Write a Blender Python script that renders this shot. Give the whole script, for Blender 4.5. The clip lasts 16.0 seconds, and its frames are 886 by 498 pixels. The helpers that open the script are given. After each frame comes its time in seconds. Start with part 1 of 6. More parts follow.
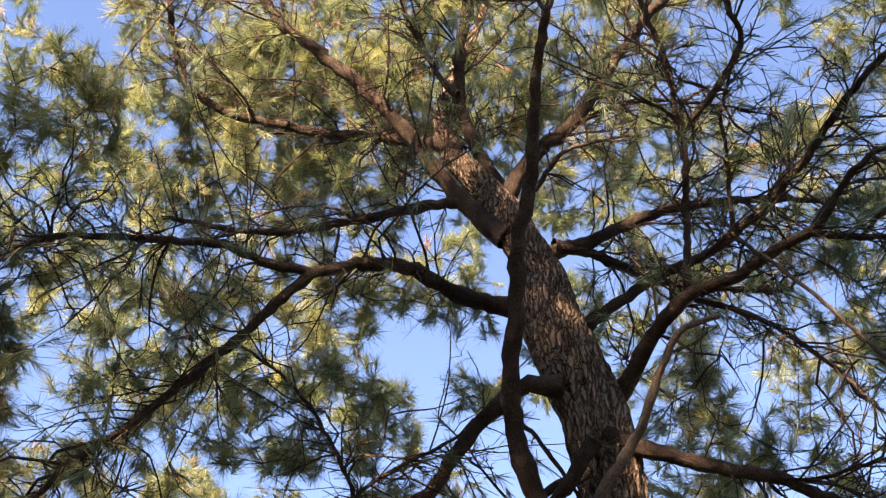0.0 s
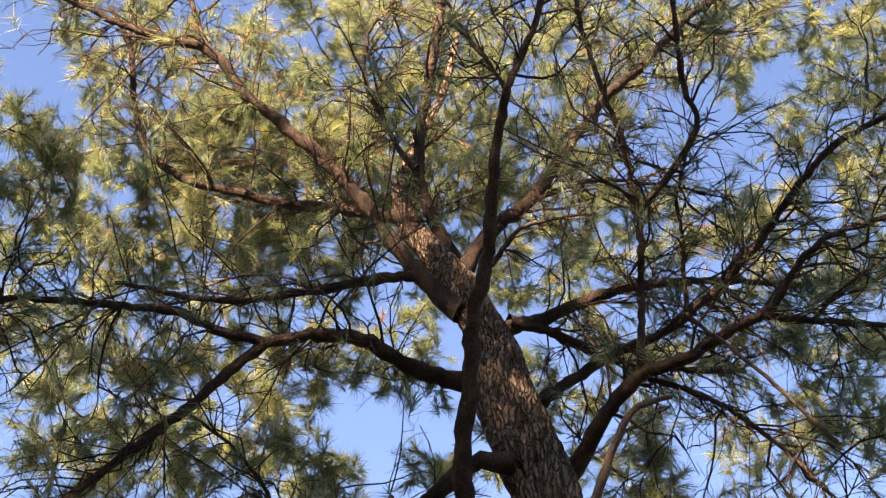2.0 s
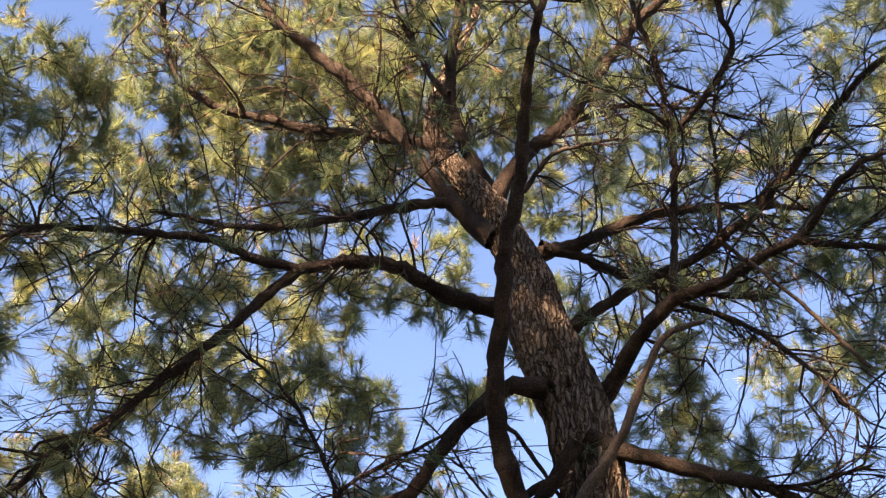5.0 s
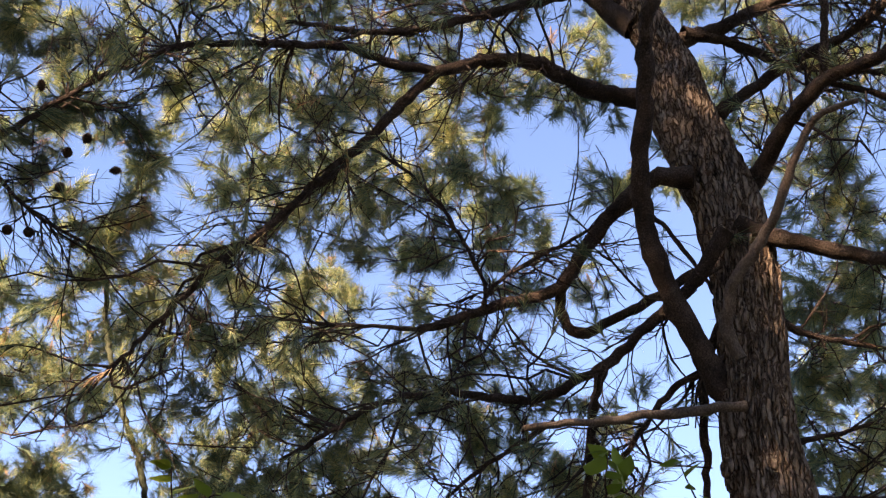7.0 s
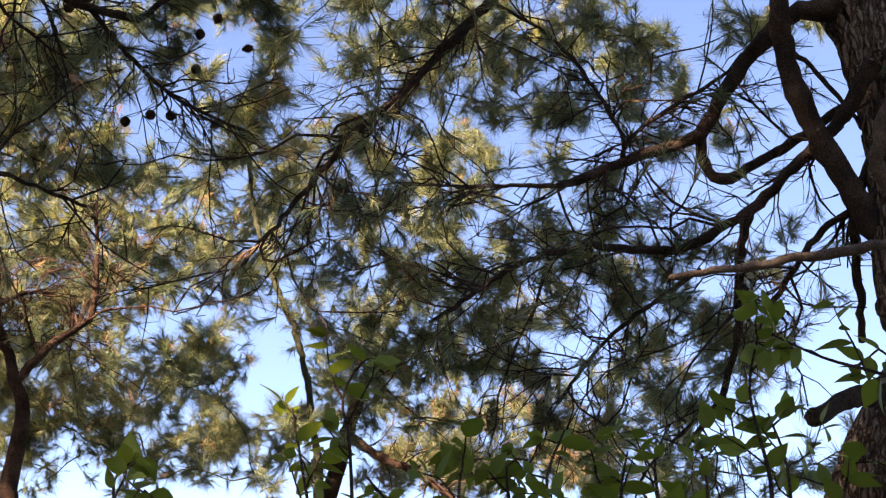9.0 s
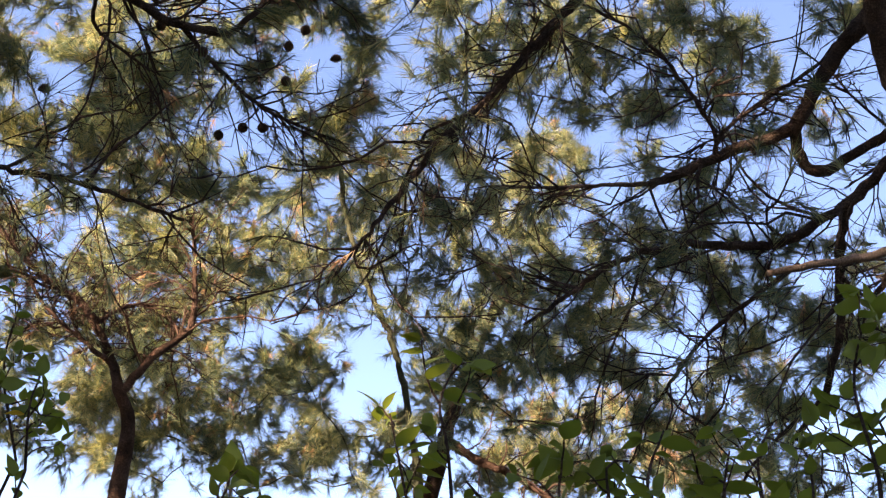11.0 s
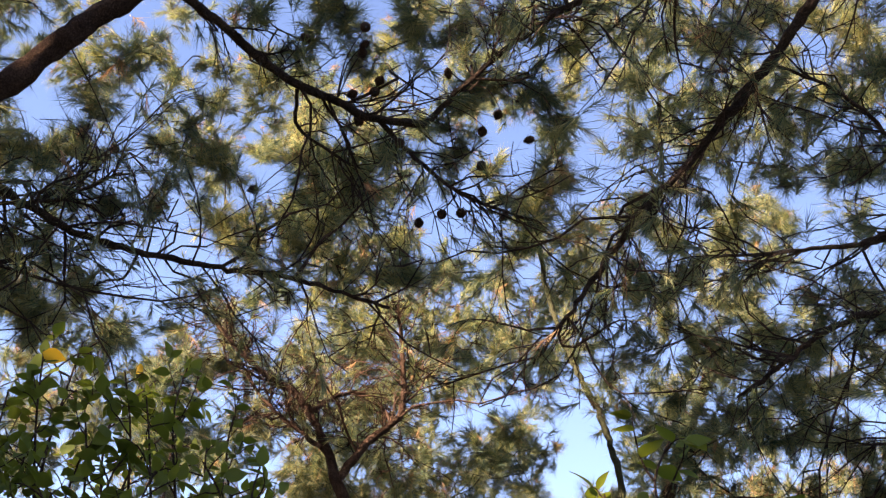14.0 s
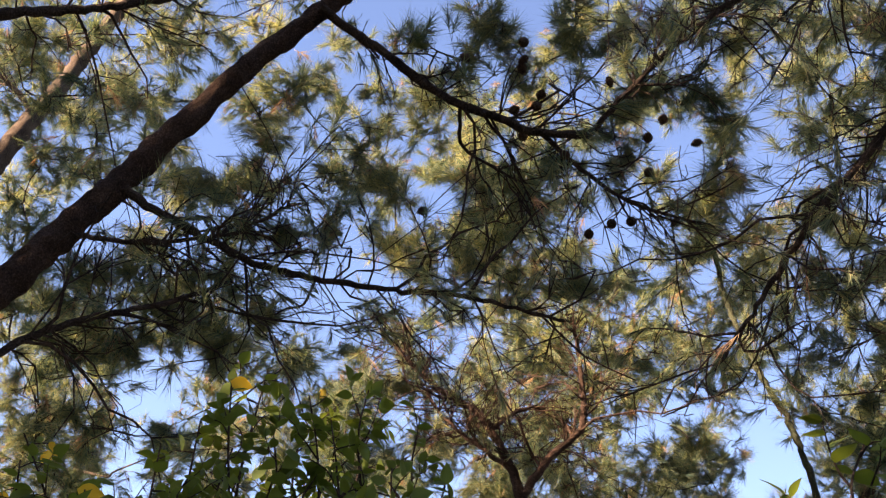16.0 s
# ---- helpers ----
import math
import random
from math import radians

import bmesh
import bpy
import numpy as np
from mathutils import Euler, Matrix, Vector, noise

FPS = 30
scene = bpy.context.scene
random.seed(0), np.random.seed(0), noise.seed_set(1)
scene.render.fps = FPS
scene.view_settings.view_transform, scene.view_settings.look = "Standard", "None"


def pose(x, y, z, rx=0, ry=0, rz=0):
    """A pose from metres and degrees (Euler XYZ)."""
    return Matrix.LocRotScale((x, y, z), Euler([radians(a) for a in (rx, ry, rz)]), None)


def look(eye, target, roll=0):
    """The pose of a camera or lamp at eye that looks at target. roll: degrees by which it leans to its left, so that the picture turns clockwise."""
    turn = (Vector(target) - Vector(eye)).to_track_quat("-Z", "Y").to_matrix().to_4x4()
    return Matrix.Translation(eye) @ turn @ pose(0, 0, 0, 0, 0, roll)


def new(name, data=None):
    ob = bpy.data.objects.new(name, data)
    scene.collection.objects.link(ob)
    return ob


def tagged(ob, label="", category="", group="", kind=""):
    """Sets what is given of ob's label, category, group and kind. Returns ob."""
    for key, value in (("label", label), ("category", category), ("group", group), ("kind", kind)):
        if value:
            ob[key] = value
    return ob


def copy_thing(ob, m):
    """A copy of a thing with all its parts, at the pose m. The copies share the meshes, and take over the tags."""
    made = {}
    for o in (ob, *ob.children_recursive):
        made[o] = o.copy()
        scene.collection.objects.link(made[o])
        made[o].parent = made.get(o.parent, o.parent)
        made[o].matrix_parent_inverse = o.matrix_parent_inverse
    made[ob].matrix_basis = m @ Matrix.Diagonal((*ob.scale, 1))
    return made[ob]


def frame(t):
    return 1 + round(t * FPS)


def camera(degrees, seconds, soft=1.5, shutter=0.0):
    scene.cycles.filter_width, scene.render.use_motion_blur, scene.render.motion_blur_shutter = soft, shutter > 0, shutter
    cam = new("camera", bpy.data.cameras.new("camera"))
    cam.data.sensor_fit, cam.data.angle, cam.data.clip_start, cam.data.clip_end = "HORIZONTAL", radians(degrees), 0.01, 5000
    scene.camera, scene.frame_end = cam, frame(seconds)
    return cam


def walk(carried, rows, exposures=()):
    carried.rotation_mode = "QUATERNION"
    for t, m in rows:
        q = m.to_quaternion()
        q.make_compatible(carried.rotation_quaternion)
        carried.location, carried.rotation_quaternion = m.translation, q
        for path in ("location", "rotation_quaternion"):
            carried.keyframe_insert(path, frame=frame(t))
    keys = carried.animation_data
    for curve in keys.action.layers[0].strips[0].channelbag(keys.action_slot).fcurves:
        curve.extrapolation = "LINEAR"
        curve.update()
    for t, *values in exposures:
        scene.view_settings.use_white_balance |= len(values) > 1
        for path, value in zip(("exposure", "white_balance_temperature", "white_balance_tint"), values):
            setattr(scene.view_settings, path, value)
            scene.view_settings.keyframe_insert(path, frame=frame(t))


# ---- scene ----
cam = camera(40.0, 16.0, soft=1.2)
EYE = 1.6
ROWS = [
    (0.0, 135.143, -4.045, -4.055),
    (0.5, 136.02, -3.946, -4.973),
    (1.0, 137.041, -3.853, -5.744),
    (1.5, 138.003, -3.685, -6.271),
    (2.0, 138.766, -3.607, -6.605),
    (2.5, 139.297, -3.534, -6.87),
    (3.0, 139.6, -3.489, -7.179),
    (5.5, 132.932, -5.012, -3.906),
    (6.0, 130.285, -5.543, -1.972),
    (6.5, 127.551, -6.119, -0.091),
    (7.0, 125.071, -6.457, 1.755),
    (7.5, 122.825, -6.641, 3.614),
    (8.0, 120.823, -6.731, 5.536),
    (8.5, 119.041, -6.723, 7.423),
    (9.0, 117.596, -6.649, 9.302),
    (11.5, 117.289, -7.346, 14.956),
    (12.0, 118.719, -7.739, 16.008),
    (12.5, 119.668, -8.024, 17.357),
    (13.0, 119.991, -8.328, 19.181),
    (13.5, 119.846, -8.701, 21.337),
    (14.0, 119.558, -8.811, 23.919),
    (14.5, 119.339, -9.121, 26.768),
    (15.0, 119.202, -9.548, 29.303),
    (15.5, 119.037, -9.746, 31.275),
    (16.0, 118.838, -9.791, 32.68),
]
walk(cam, [(t, pose(0, 0, EYE, rx, ry, rz)) for t, rx, ry, rz in ROWS], [(0.0, 3.57, 7150, 24), (3.0, 3.4, 7150, 24), (5.5, 3.5, 7150, 24), (7.5, 3.32, 7150, 26), (9.0, 3.3, 7150, 27), (12.5, 3.4, 7150, 28), (16.0, 3.15, 7150, 27)])

# ---- daylight ----
SUN_AZIMUTH, SUN_HEIGHT = -150.0, 24.0
world = bpy.data.worlds.new("sky")
scene.world = world
world.use_nodes = True
wn = world.node_tree
sky = wn.nodes.new("ShaderNodeTexSky")
sky.sky_type, sky.sun_disc = "NISHITA", False
sky.sun_elevation, sky.sun_rotation = radians(SUN_HEIGHT), radians(SUN_AZIMUTH)
sky.altitude = 1200
sky.air_density, sky.dust_density, sky.ozone_density = 0.85, 0.18, 2.1
wn.links.new(sky.outputs[0], wn.nodes["Background"].inputs[0])
wn.nodes["Background"].inputs[1].default_value = 0.052

lamp = bpy.data.lights.new("sun", "SUN")
lamp.energy, lamp.angle, lamp.color = 5.0, radians(0.53), (1.0, 0.84, 0.62)
sun = new("sun", lamp)
sa, sh = radians(SUN_AZIMUTH), radians(SUN_HEIGHT)
sun.matrix_world = look((math.sin(sa) * math.cos(sh) * 40, math.cos(sa) * math.cos(sh) * 40, math.sin(sh) * 40), (0, 0, 0))


# ---- materials ----
def material(name):
    m = bpy.data.materials.new(name)
    m.use_nodes = True
    nt = m.node_tree
    return m, nt, nt.nodes, nt.links, nt.nodes["Principled BSDF"]


def ramp(nodes, stops):
    r = nodes.new("ShaderNodeValToRGB")
    while len(r.color_ramp.elements) < len(stops):
        r.color_ramp.elements.new(0.5)
    for e, (at, c) in zip(r.color_ramp.elements, stops):
        e.position, e.color = at, (*c, 1)
    return r


def noise_tex(nodes, links, scale, detail=4.0, stretch=None, rough=0.55):
    n = nodes.new("ShaderNodeTexNoise")
    n.inputs["Scale"].default_value, n.inputs["Detail"].default_value = scale, detail
    n.inputs["Roughness"].default_value = rough
    co = nodes.new("ShaderNodeTexCoord")
    mp = nodes.new("ShaderNodeMapping")
    if stretch:
        mp.inputs["Scale"].default_value = stretch
    links.new(co.outputs["Object"], mp.inputs[0])
    links.new(mp.outputs[0], n.inputs["Vector"])
    return n


def bark_material(name, dark, mid, light, scale=1.0, bump=0.6, crack_depth=0.45, along=0.22, bend=0.09):
    m, nt, nodes, links, bsdf = material(name)
    plates = nodes.new("ShaderNodeTexVoronoi")
    plates.feature = "DISTANCE_TO_EDGE"
    plates.inputs["Scale"].default_value = 26 * scale
    co = nodes.new("ShaderNodeTexCoord")
    mp = nodes.new("ShaderNodeMapping")
    mp.inputs["Scale"].default_value = (1, 1, along)
    warp = noise_tex(nodes, links, 9 * scale, 3)
    mix = nodes.new("ShaderNodeVectorMath")
    mix.operation = "MULTIPLY_ADD"
    mix.inputs[1].default_value = (bend, bend, bend)
    links.new(co.outputs["Object"], mp.inputs[0])
    links.new(warp.outputs["Color"], mix.inputs[0])
    links.new(mp.outputs[0], mix.inputs[2])
    links.new(mix.outputs[0], plates.inputs["Vector"])
    grain = noise_tex(nodes, links, 48 * scale, 6, (1, 1, along + 0.15))
    patch = noise_tex(nodes, links, 3.1 * scale, 3)
    a = nodes.new("ShaderNodeMath")
    a.operation = "MULTIPLY_ADD"
    a.inputs[1].default_value = 0.55
    links.new(grain.outputs[0], a.inputs[0])
    b = nodes.new("ShaderNodeMath")
    b.operation = "MULTIPLY"
    b.inputs[1].default_value = 0.5
    links.new(patch.outputs[0], b.inputs[0])
    links.new(b.outputs[0], a.inputs[2])
    col = ramp(nodes, [(0.33, dark), (0.5, mid), (0.68, light)])
    links.new(a.outputs[0], col.inputs[0])
    crack = ramp(nodes, [(0.0, (1 - crack_depth, 1 - crack_depth * 1.08, 1 - crack_depth * 1.12)), (0.2, (1, 1, 1))])
    links.new(plates.outputs[0], crack.inputs[0])
    mul = nodes.new("ShaderNodeMix")
    mul.data_type, mul.blend_type = "RGBA", "MULTIPLY"
    mul.inputs[0].default_value = 1.0
    links.new(col.outputs[0], mul.inputs[6])
    links.new(crack.outputs[0], mul.inputs[7])
    links.new(mul.outputs[2], bsdf.inputs["Base Color"])
    bsdf.inputs["Roughness"].default_value = 0.9
    bsdf.inputs["Specular IOR Level"].default_value = 0.052
    bp = nodes.new("ShaderNodeBump")
    bp.inputs["Strength"].default_value, bp.inputs["Distance"].default_value = bump, 0.02
    h = nodes.new("ShaderNodeMath")
    h.operation = "ADD"
    links.new(crack.outputs[0], h.inputs[0])
    links.new(a.outputs[0], h.inputs[1])
    links.new(h.outputs[0], bp.inputs["Height"])
    links.new(bp.outputs[0], bsdf.inputs["Normal"])
    return m


def foliage_material(name, stops, patch_scale, through_share, gloss, yellow):
    m, nt, nodes, links, bsdf = material(name)
    geo = nodes.new("ShaderNodeNewGeometry")
    patch = noise_tex(nodes, links, patch_scale, 2)
    add = nodes.new("ShaderNodeMath")
    add.operation = "MULTIPLY_ADD"
    add.inputs[1].default_value = 0.55
    half = nodes.new("ShaderNodeMath")
    half.operation = "MULTIPLY"
    half.inputs[1].default_value = 0.45
    links.new(geo.outputs["Random Per Island"], half.inputs[0])
    links.new(patch.outputs[0], add.inputs[0])
    links.new(half.outputs[0], add.inputs[2])
    col = ramp(nodes, stops)
    links.new(add.outputs[0], col.inputs[0])
    links.new(col.outputs[0], bsdf.inputs["Base Color"])
    bsdf.inputs["Roughness"].default_value = gloss
    bsdf.inputs["Specular IOR Level"].default_value = 0.15
    tr = nodes.new("ShaderNodeBsdfTranslucent")
    tint = nodes.new("ShaderNodeMix")
    tint.data_type, tint.blend_type = "RGBA", "MULTIPLY"
    tint.inputs[0].default_value = 1.0
    tint.inputs[7].default_value = (*yellow, 1)
    links.new(col.outputs[0], tint.inputs[6])
    links.new(tint.outputs[2], tr.inputs[0])
    mx = nodes.new("ShaderNodeMixShader")
    mx.inputs[0].default_value = through_share
    links.new(bsdf.outputs[0], mx.inputs[1])
    links.new(tr.outputs[0], mx.inputs[2])
    links.new(mx.outputs[0], nodes["Material Output"].inputs[0])
    return m


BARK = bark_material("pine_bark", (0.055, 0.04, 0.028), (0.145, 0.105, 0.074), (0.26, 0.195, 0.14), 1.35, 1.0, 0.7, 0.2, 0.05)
# Limb colour is deepened below the trunk's; part of the limbs' shade is in it.
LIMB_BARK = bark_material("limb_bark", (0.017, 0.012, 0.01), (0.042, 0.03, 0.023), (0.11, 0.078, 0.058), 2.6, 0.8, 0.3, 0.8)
DEAD = bark_material("weathered_wood", (0.032, 0.023, 0.017), (0.078, 0.058, 0.043), (0.15, 0.115, 0.088), 2.6, 0.5, 0.2, 0.5)
RED_BARK = bark_material("red_bark", (0.018, 0.012, 0.009), (0.05, 0.031, 0.022), (0.11, 0.07, 0.05), 2.6, 0.8, 0.4, 0.6)
GREEN_BARK = bark_material("greenish_bark", (0.016, 0.019, 0.011), (0.045, 0.05, 0.03), (0.1, 0.1, 0.065), 2.6, 0.6, 0.3, 0.5)
NEEDLES = foliage_material("pine_needles", [(0.25, (0.024, 0.043, 0.038)), (0.42, (0.076, 0.116, 0.086)), (0.62, (0.215, 0.225, 0.115)), (0.88, (0.36, 0.31, 0.17))], 1.3, 0.45, 0.5, (1.45, 1.4, 0.8))
DRY = foliage_material("dry_needles", [(0.25, (0.13, 0.08, 0.045)), (0.55, (0.27, 0.18, 0.1)), (0.85, (0.42, 0.3, 0.17))], 2.0, 0.4, 0.6, (1.4, 1.1, 0.8))
LEAF = foliage_material("broad_leaf", [(0.2, (0.05, 0.072, 0.02)), (0.55, (0.1, 0.135, 0.034)), (0.9, (0.19, 0.22, 0.052))], 2.5, 0.45, 0.6, (1.55, 1.45, 0.5))
YELLOW_LEAF = foliage_material("yellow_leaf", [(0.2, (0.6, 0.35, 0.03)), (0.8, (0.75, 0.5, 0.06))], 4, 0.45, 0.4, (1.2, 1.1, 0.6))
CONE = bark_material("cone_scales", (0.03, 0.02, 0.015), (0.07, 0.045, 0.03), (0.14, 0.09, 0.06), 3, 0.6)


# ---- tools ----
rng = np.random.default_rng(7)


def mesh_from(name, verts, faces, mat, smooth=False):
    me = bpy.data.meshes.new(name)
    verts = np.asarray(verts, np.float32)
    faces = np.asarray(faces, np.int32)
    k = faces.shape[1]
    me.vertices.add(len(verts))
    me.vertices.foreach_set("co", verts.ravel())
    me.loops.add(faces.size)
    me.loops.foreach_set("vertex_index", faces.ravel())
    me.polygons.add(len(faces))
    me.polygons.foreach_set("loop_start", np.arange(0, faces.size, k, dtype=np.int32))
    if smooth:
        me.polygons.foreach_set("use_smooth", np.ones(len(faces), bool))
    me.update(calc_edges=True)
    me.materials.append(mat)
    return me


def child(name, me, parent, label=""):
    ob = new(name, me)
    ob.parent = parent
    return tagged(ob, label)


def glide(points, step):
    """A smooth line (Catmull-Rom) through the points, about step long between samples."""
    p = np.asarray(points, float)
    p = np.vstack([2 * p[0] - p[1], p, 2 * p[-1] - p[-2]])
    out = []
    for i in range(1, len(p) - 2):
        n = max(2, int(np.linalg.norm(p[i + 1, :3] - p[i, :3]) / step))
        t = (np.arange(n) / n)[:, None]
        a, b, c, d = p[i - 1], p[i], p[i + 1], p[i + 2]
        out.append(0.5 * (2 * b + (c - a) * t + (2 * a - 5 * b + 4 * c - d) * t ** 2 + (3 * b - a - 3 * c + d) * t ** 3))
    return np.vstack(out + [p[-2][None]])


def cross(a, b):
    return np.stack([a[..., 1] * b[..., 2] - a[..., 2] * b[..., 1], a[..., 2] * b[..., 0] - a[..., 0] * b[..., 2], a[..., 0] * b[..., 1] - a[..., 1] * b[..., 0]], -1)


def unit(v):
    return v / (np.sqrt((v * v).sum(-1, keepdims=True)) + 1e-9)


RINGS = {k: np.stack([np.cos(np.arange(k) * 2 * np.pi / k), np.sin(np.arange(k) * 2 * np.pi / k)], -1) for k in range(3, 120)}
QUADS = {}


def tube(line, radii, sides):
    """Vertices and quads of a tube along a line."""
    n = len(line)
    tan = np.empty_like(line)
    tan[1:-1], tan[0], tan[-1] = line[2:] - line[:-2], line[1] - line[0], line[-1] - line[-2]
    tan = unit(tan)
    ref = np.array([0.31, 0.23, 0.92]) if abs(tan[:, 2]).mean() < 0.8 else np.array([0.95, 0.3, 0.05])
    u = unit(cross(tan, ref))
    v = cross(tan, u)
    a = RINGS[sides]
    ring = a[None, :, :1] * u[:, None] + a[None, :, 1:] * v[:, None]
    radii = np.asarray(radii)
    verts = line[:, None] + ring * (radii[:, None, None] if radii.ndim == 1 else radii[..., None])
    if (n, sides) not in QUADS:
        i, j = np.meshgrid(np.arange(n - 1), np.arange(sides), indexing="ij")
        k = (j + 1) % sides
        QUADS[n, sides] = np.stack([i * sides + j, (i + 1) * sides + j, (i + 1) * sides + k, i * sides + k], -1).reshape(-1, 4)
    return verts.reshape(-1, 3), QUADS[n, sides]


class Twigs:
    """Thin twigs and needle tufts, gathered and then made into two meshes."""

    def __init__(self, brown=0.09):
        self.v, self.f, self.n, self.at, self.way, self.dry, self.brown = [], [], 0, [], [], [], brown

    def twig(self, line, r0, r1, sides=3):
        v, f = tube(line, np.linspace(r0, r1, len(line)), sides)
        self.v.append(v), self.f.append(f + self.n)
        self.n += len(v)

    def tuft(self, at, way):
        if rng.random() < self.brown:
            self.dry.append((at, unit(way * 0.6 + np.array([0, 0, -0.7]))))
        else:
            self.at.append(at), self.way.append(way)

    def finish(self, parent, mat, count=44, length=0.14, width=0.0018):
        if self.v:
            tagged(child("twigwork", mesh_from("twigwork", np.vstack(self.v), np.vstack(self.f), mat, True), parent), kind="stuff")
        if self.at:
            v, f = needles(np.array(self.at), np.array(self.way), count, length, width)
            tagged(child("foliage", mesh_from("foliage", v, f, NEEDLES), parent), kind="stuff")
        if len(self.dry) > 2:
            v, f = needles(np.array([q[0] for q in self.dry]), np.array([q[1] for q in self.dry]), count // 2, length * 0.85, width)
            tagged(child("dry_foliage", mesh_from("dry_foliage", v, f, DRY), parent, "brown dry needles"), kind="stuff")


def needles(at, way, count, length, width):
    """Slim needles round the tips of twigs."""
    m = len(at)
    size = rng.uniform(0.75, 1.15, (m, 1))
    spread = rng.uniform(0.6, 1.25, (m, 1))
    side = unit(cross(way[:, None], rng.normal(size=(m, count, 3))))
    ang = np.abs(rng.normal(0.0, 0.5, (m, count))) * spread + 0.12
    ang = np.minimum(ang, 1.9)
    d = unit(way[:, None] * np.cos(ang)[..., None] + side * np.sin(ang)[..., None] + np.array([0, 0, -0.3]))
    base = at[:, None] - way[:, None] * rng.uniform(0, 0.11, (m, count))[..., None]
    ln = (length * size * rng.uniform(0.65, 1.1, (m, count)))[..., None]
    w = unit(cross(d, rng.normal(size=(m, count, 3)))) * width
    tip = base + d * ln + np.array([0, 0, -1.0]) * ln * ln * 0.35
    v = np.stack([base - w, base + w, tip], 2).reshape(-1, 3)
    return v, np.arange(len(v)).reshape(-1, 3)


def bend(start, way, length, droop, steps=5, wild=0.3):
    """A crooked line that begins at start in the direction way."""
    turns = np.cumsum(np.vstack([np.asarray(way, float)[None], rng.normal(0, wild, (steps - 1, 3)) + (0, 0, -droop)]), axis=0)
    return np.vstack([np.asarray(start, float)[None], start + np.cumsum(unit(turns) * (length / steps), axis=0)])


def shoot(tw, start, way, length, r, leafy=0.85, subs=4):
    """A side twig with smaller twigs and tufts at their tips."""
    line = bend(start, way, length, 0.03, 4, 0.42)
    tw.twig(line, r, r * 0.55)
    tip = unit(line[-1] - line[-2])
    if rng.random() < leafy:
        tw.tuft(line[-1], tip)
    for _ in range(subs):
        i = rng.integers(1, len(line) - 1)
        d = unit(unit(line[i + 1] - line[i]) + rng.normal(0, 0.75, 3))
        ln = length * rng.uniform(0.25, 0.55)
        small = bend(line[i], d, ln, 0.0, 2, 0.45)
        tw.twig(small, r * 0.55, r * 0.35, 3)
        if rng.random() < leafy:
            tw.tuft(small[-1], unit(small[-1] - small[-2] + np.array([0, 0, 0.02])))


class Tree:
    def __init__(self, base, label, wood, group):
        self.ob = tagged(new("pine_tree"), label, "tree", group)
        self.ob.location = base
        self.base, self.wood, self.lines, self.places = np.array(base, float), wood, [], []

    def local(self, p):
        return np.asarray(p, float) - self.base


def trunk(tree, stations, sides=40, rough=1.0):
    """A furrowed trunk through (x, y, z, radius) stations."""
    step = 0.022 if sides > 40 else 0.035
    s = glide(stations, step)
    line, r = tree.local(s[:, :3]), s[:, 3]
    tree.lines.append(line[::6])
    a = np.arange(sides) * 2 * np.pi / sides
    rad = np.empty((len(line), sides))
    for i in range(len(line)):
        for j in range(sides):
            q = Vector((math.cos(a[j]) * 2.2, math.sin(a[j]) * 2.2, i * step * 2.1))
            ridge = abs(noise.noise(q * 2.4)) * 0.1 - 0.035 + noise.noise(q * 0.7) * 0.06
            if sides > 40:
                plate = abs(noise.noise(Vector((q.x * 4.6, q.y * 4.6, q.z * 1.7))))
                ridge += 0.06 - 0.2 * max(0.0, 0.26 - plate) / 0.26 + 0.045 * noise.noise(Vector((q.x * 7.0, q.y * 7.0, q.z * 4.0)))
            rad[i, j] = r[i] * (1 + rough * ridge)
    v, f = tube(line, rad, sides)
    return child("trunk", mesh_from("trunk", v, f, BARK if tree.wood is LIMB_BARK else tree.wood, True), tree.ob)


def branchlet(tw, line, share, r0):
    """A crooked bare side branch, forked into thin twigs, with a few tufts at its far tips."""
    i = min(len(line) - 2, int(share * (len(line) - 1)))
    tan = unit(line[i + 1] - line[i])
    d = unit(tan * rng.uniform(0.3, 0.9) + unit(cross(tan, rng.normal(size=3))) * rng.uniform(0.6, 1.0) + np.array([0, 0, 0.12]))
    length, r = rng.uniform(0.45, 1.15), min(r0 * 0.45, rng.uniform(0.006, 0.0105))
    main = bend(line[i], d, length, -0.02, 7, 0.34)
    tw.twig(main, r, r * 0.4, 5)
    if rng.random() < 0.4:
        tw.tuft(main[-1], unit(main[-1] - main[-2]))
    for k in range(2, 8):
        way = unit(unit(main[k] - main[k - 1]) + rng.normal(0, 0.7, 3))
        shoot(tw, main[k], way, length * rng.uniform(0.2, 0.45), r * rng.uniform(0.35, 0.5), 0.12, 3)


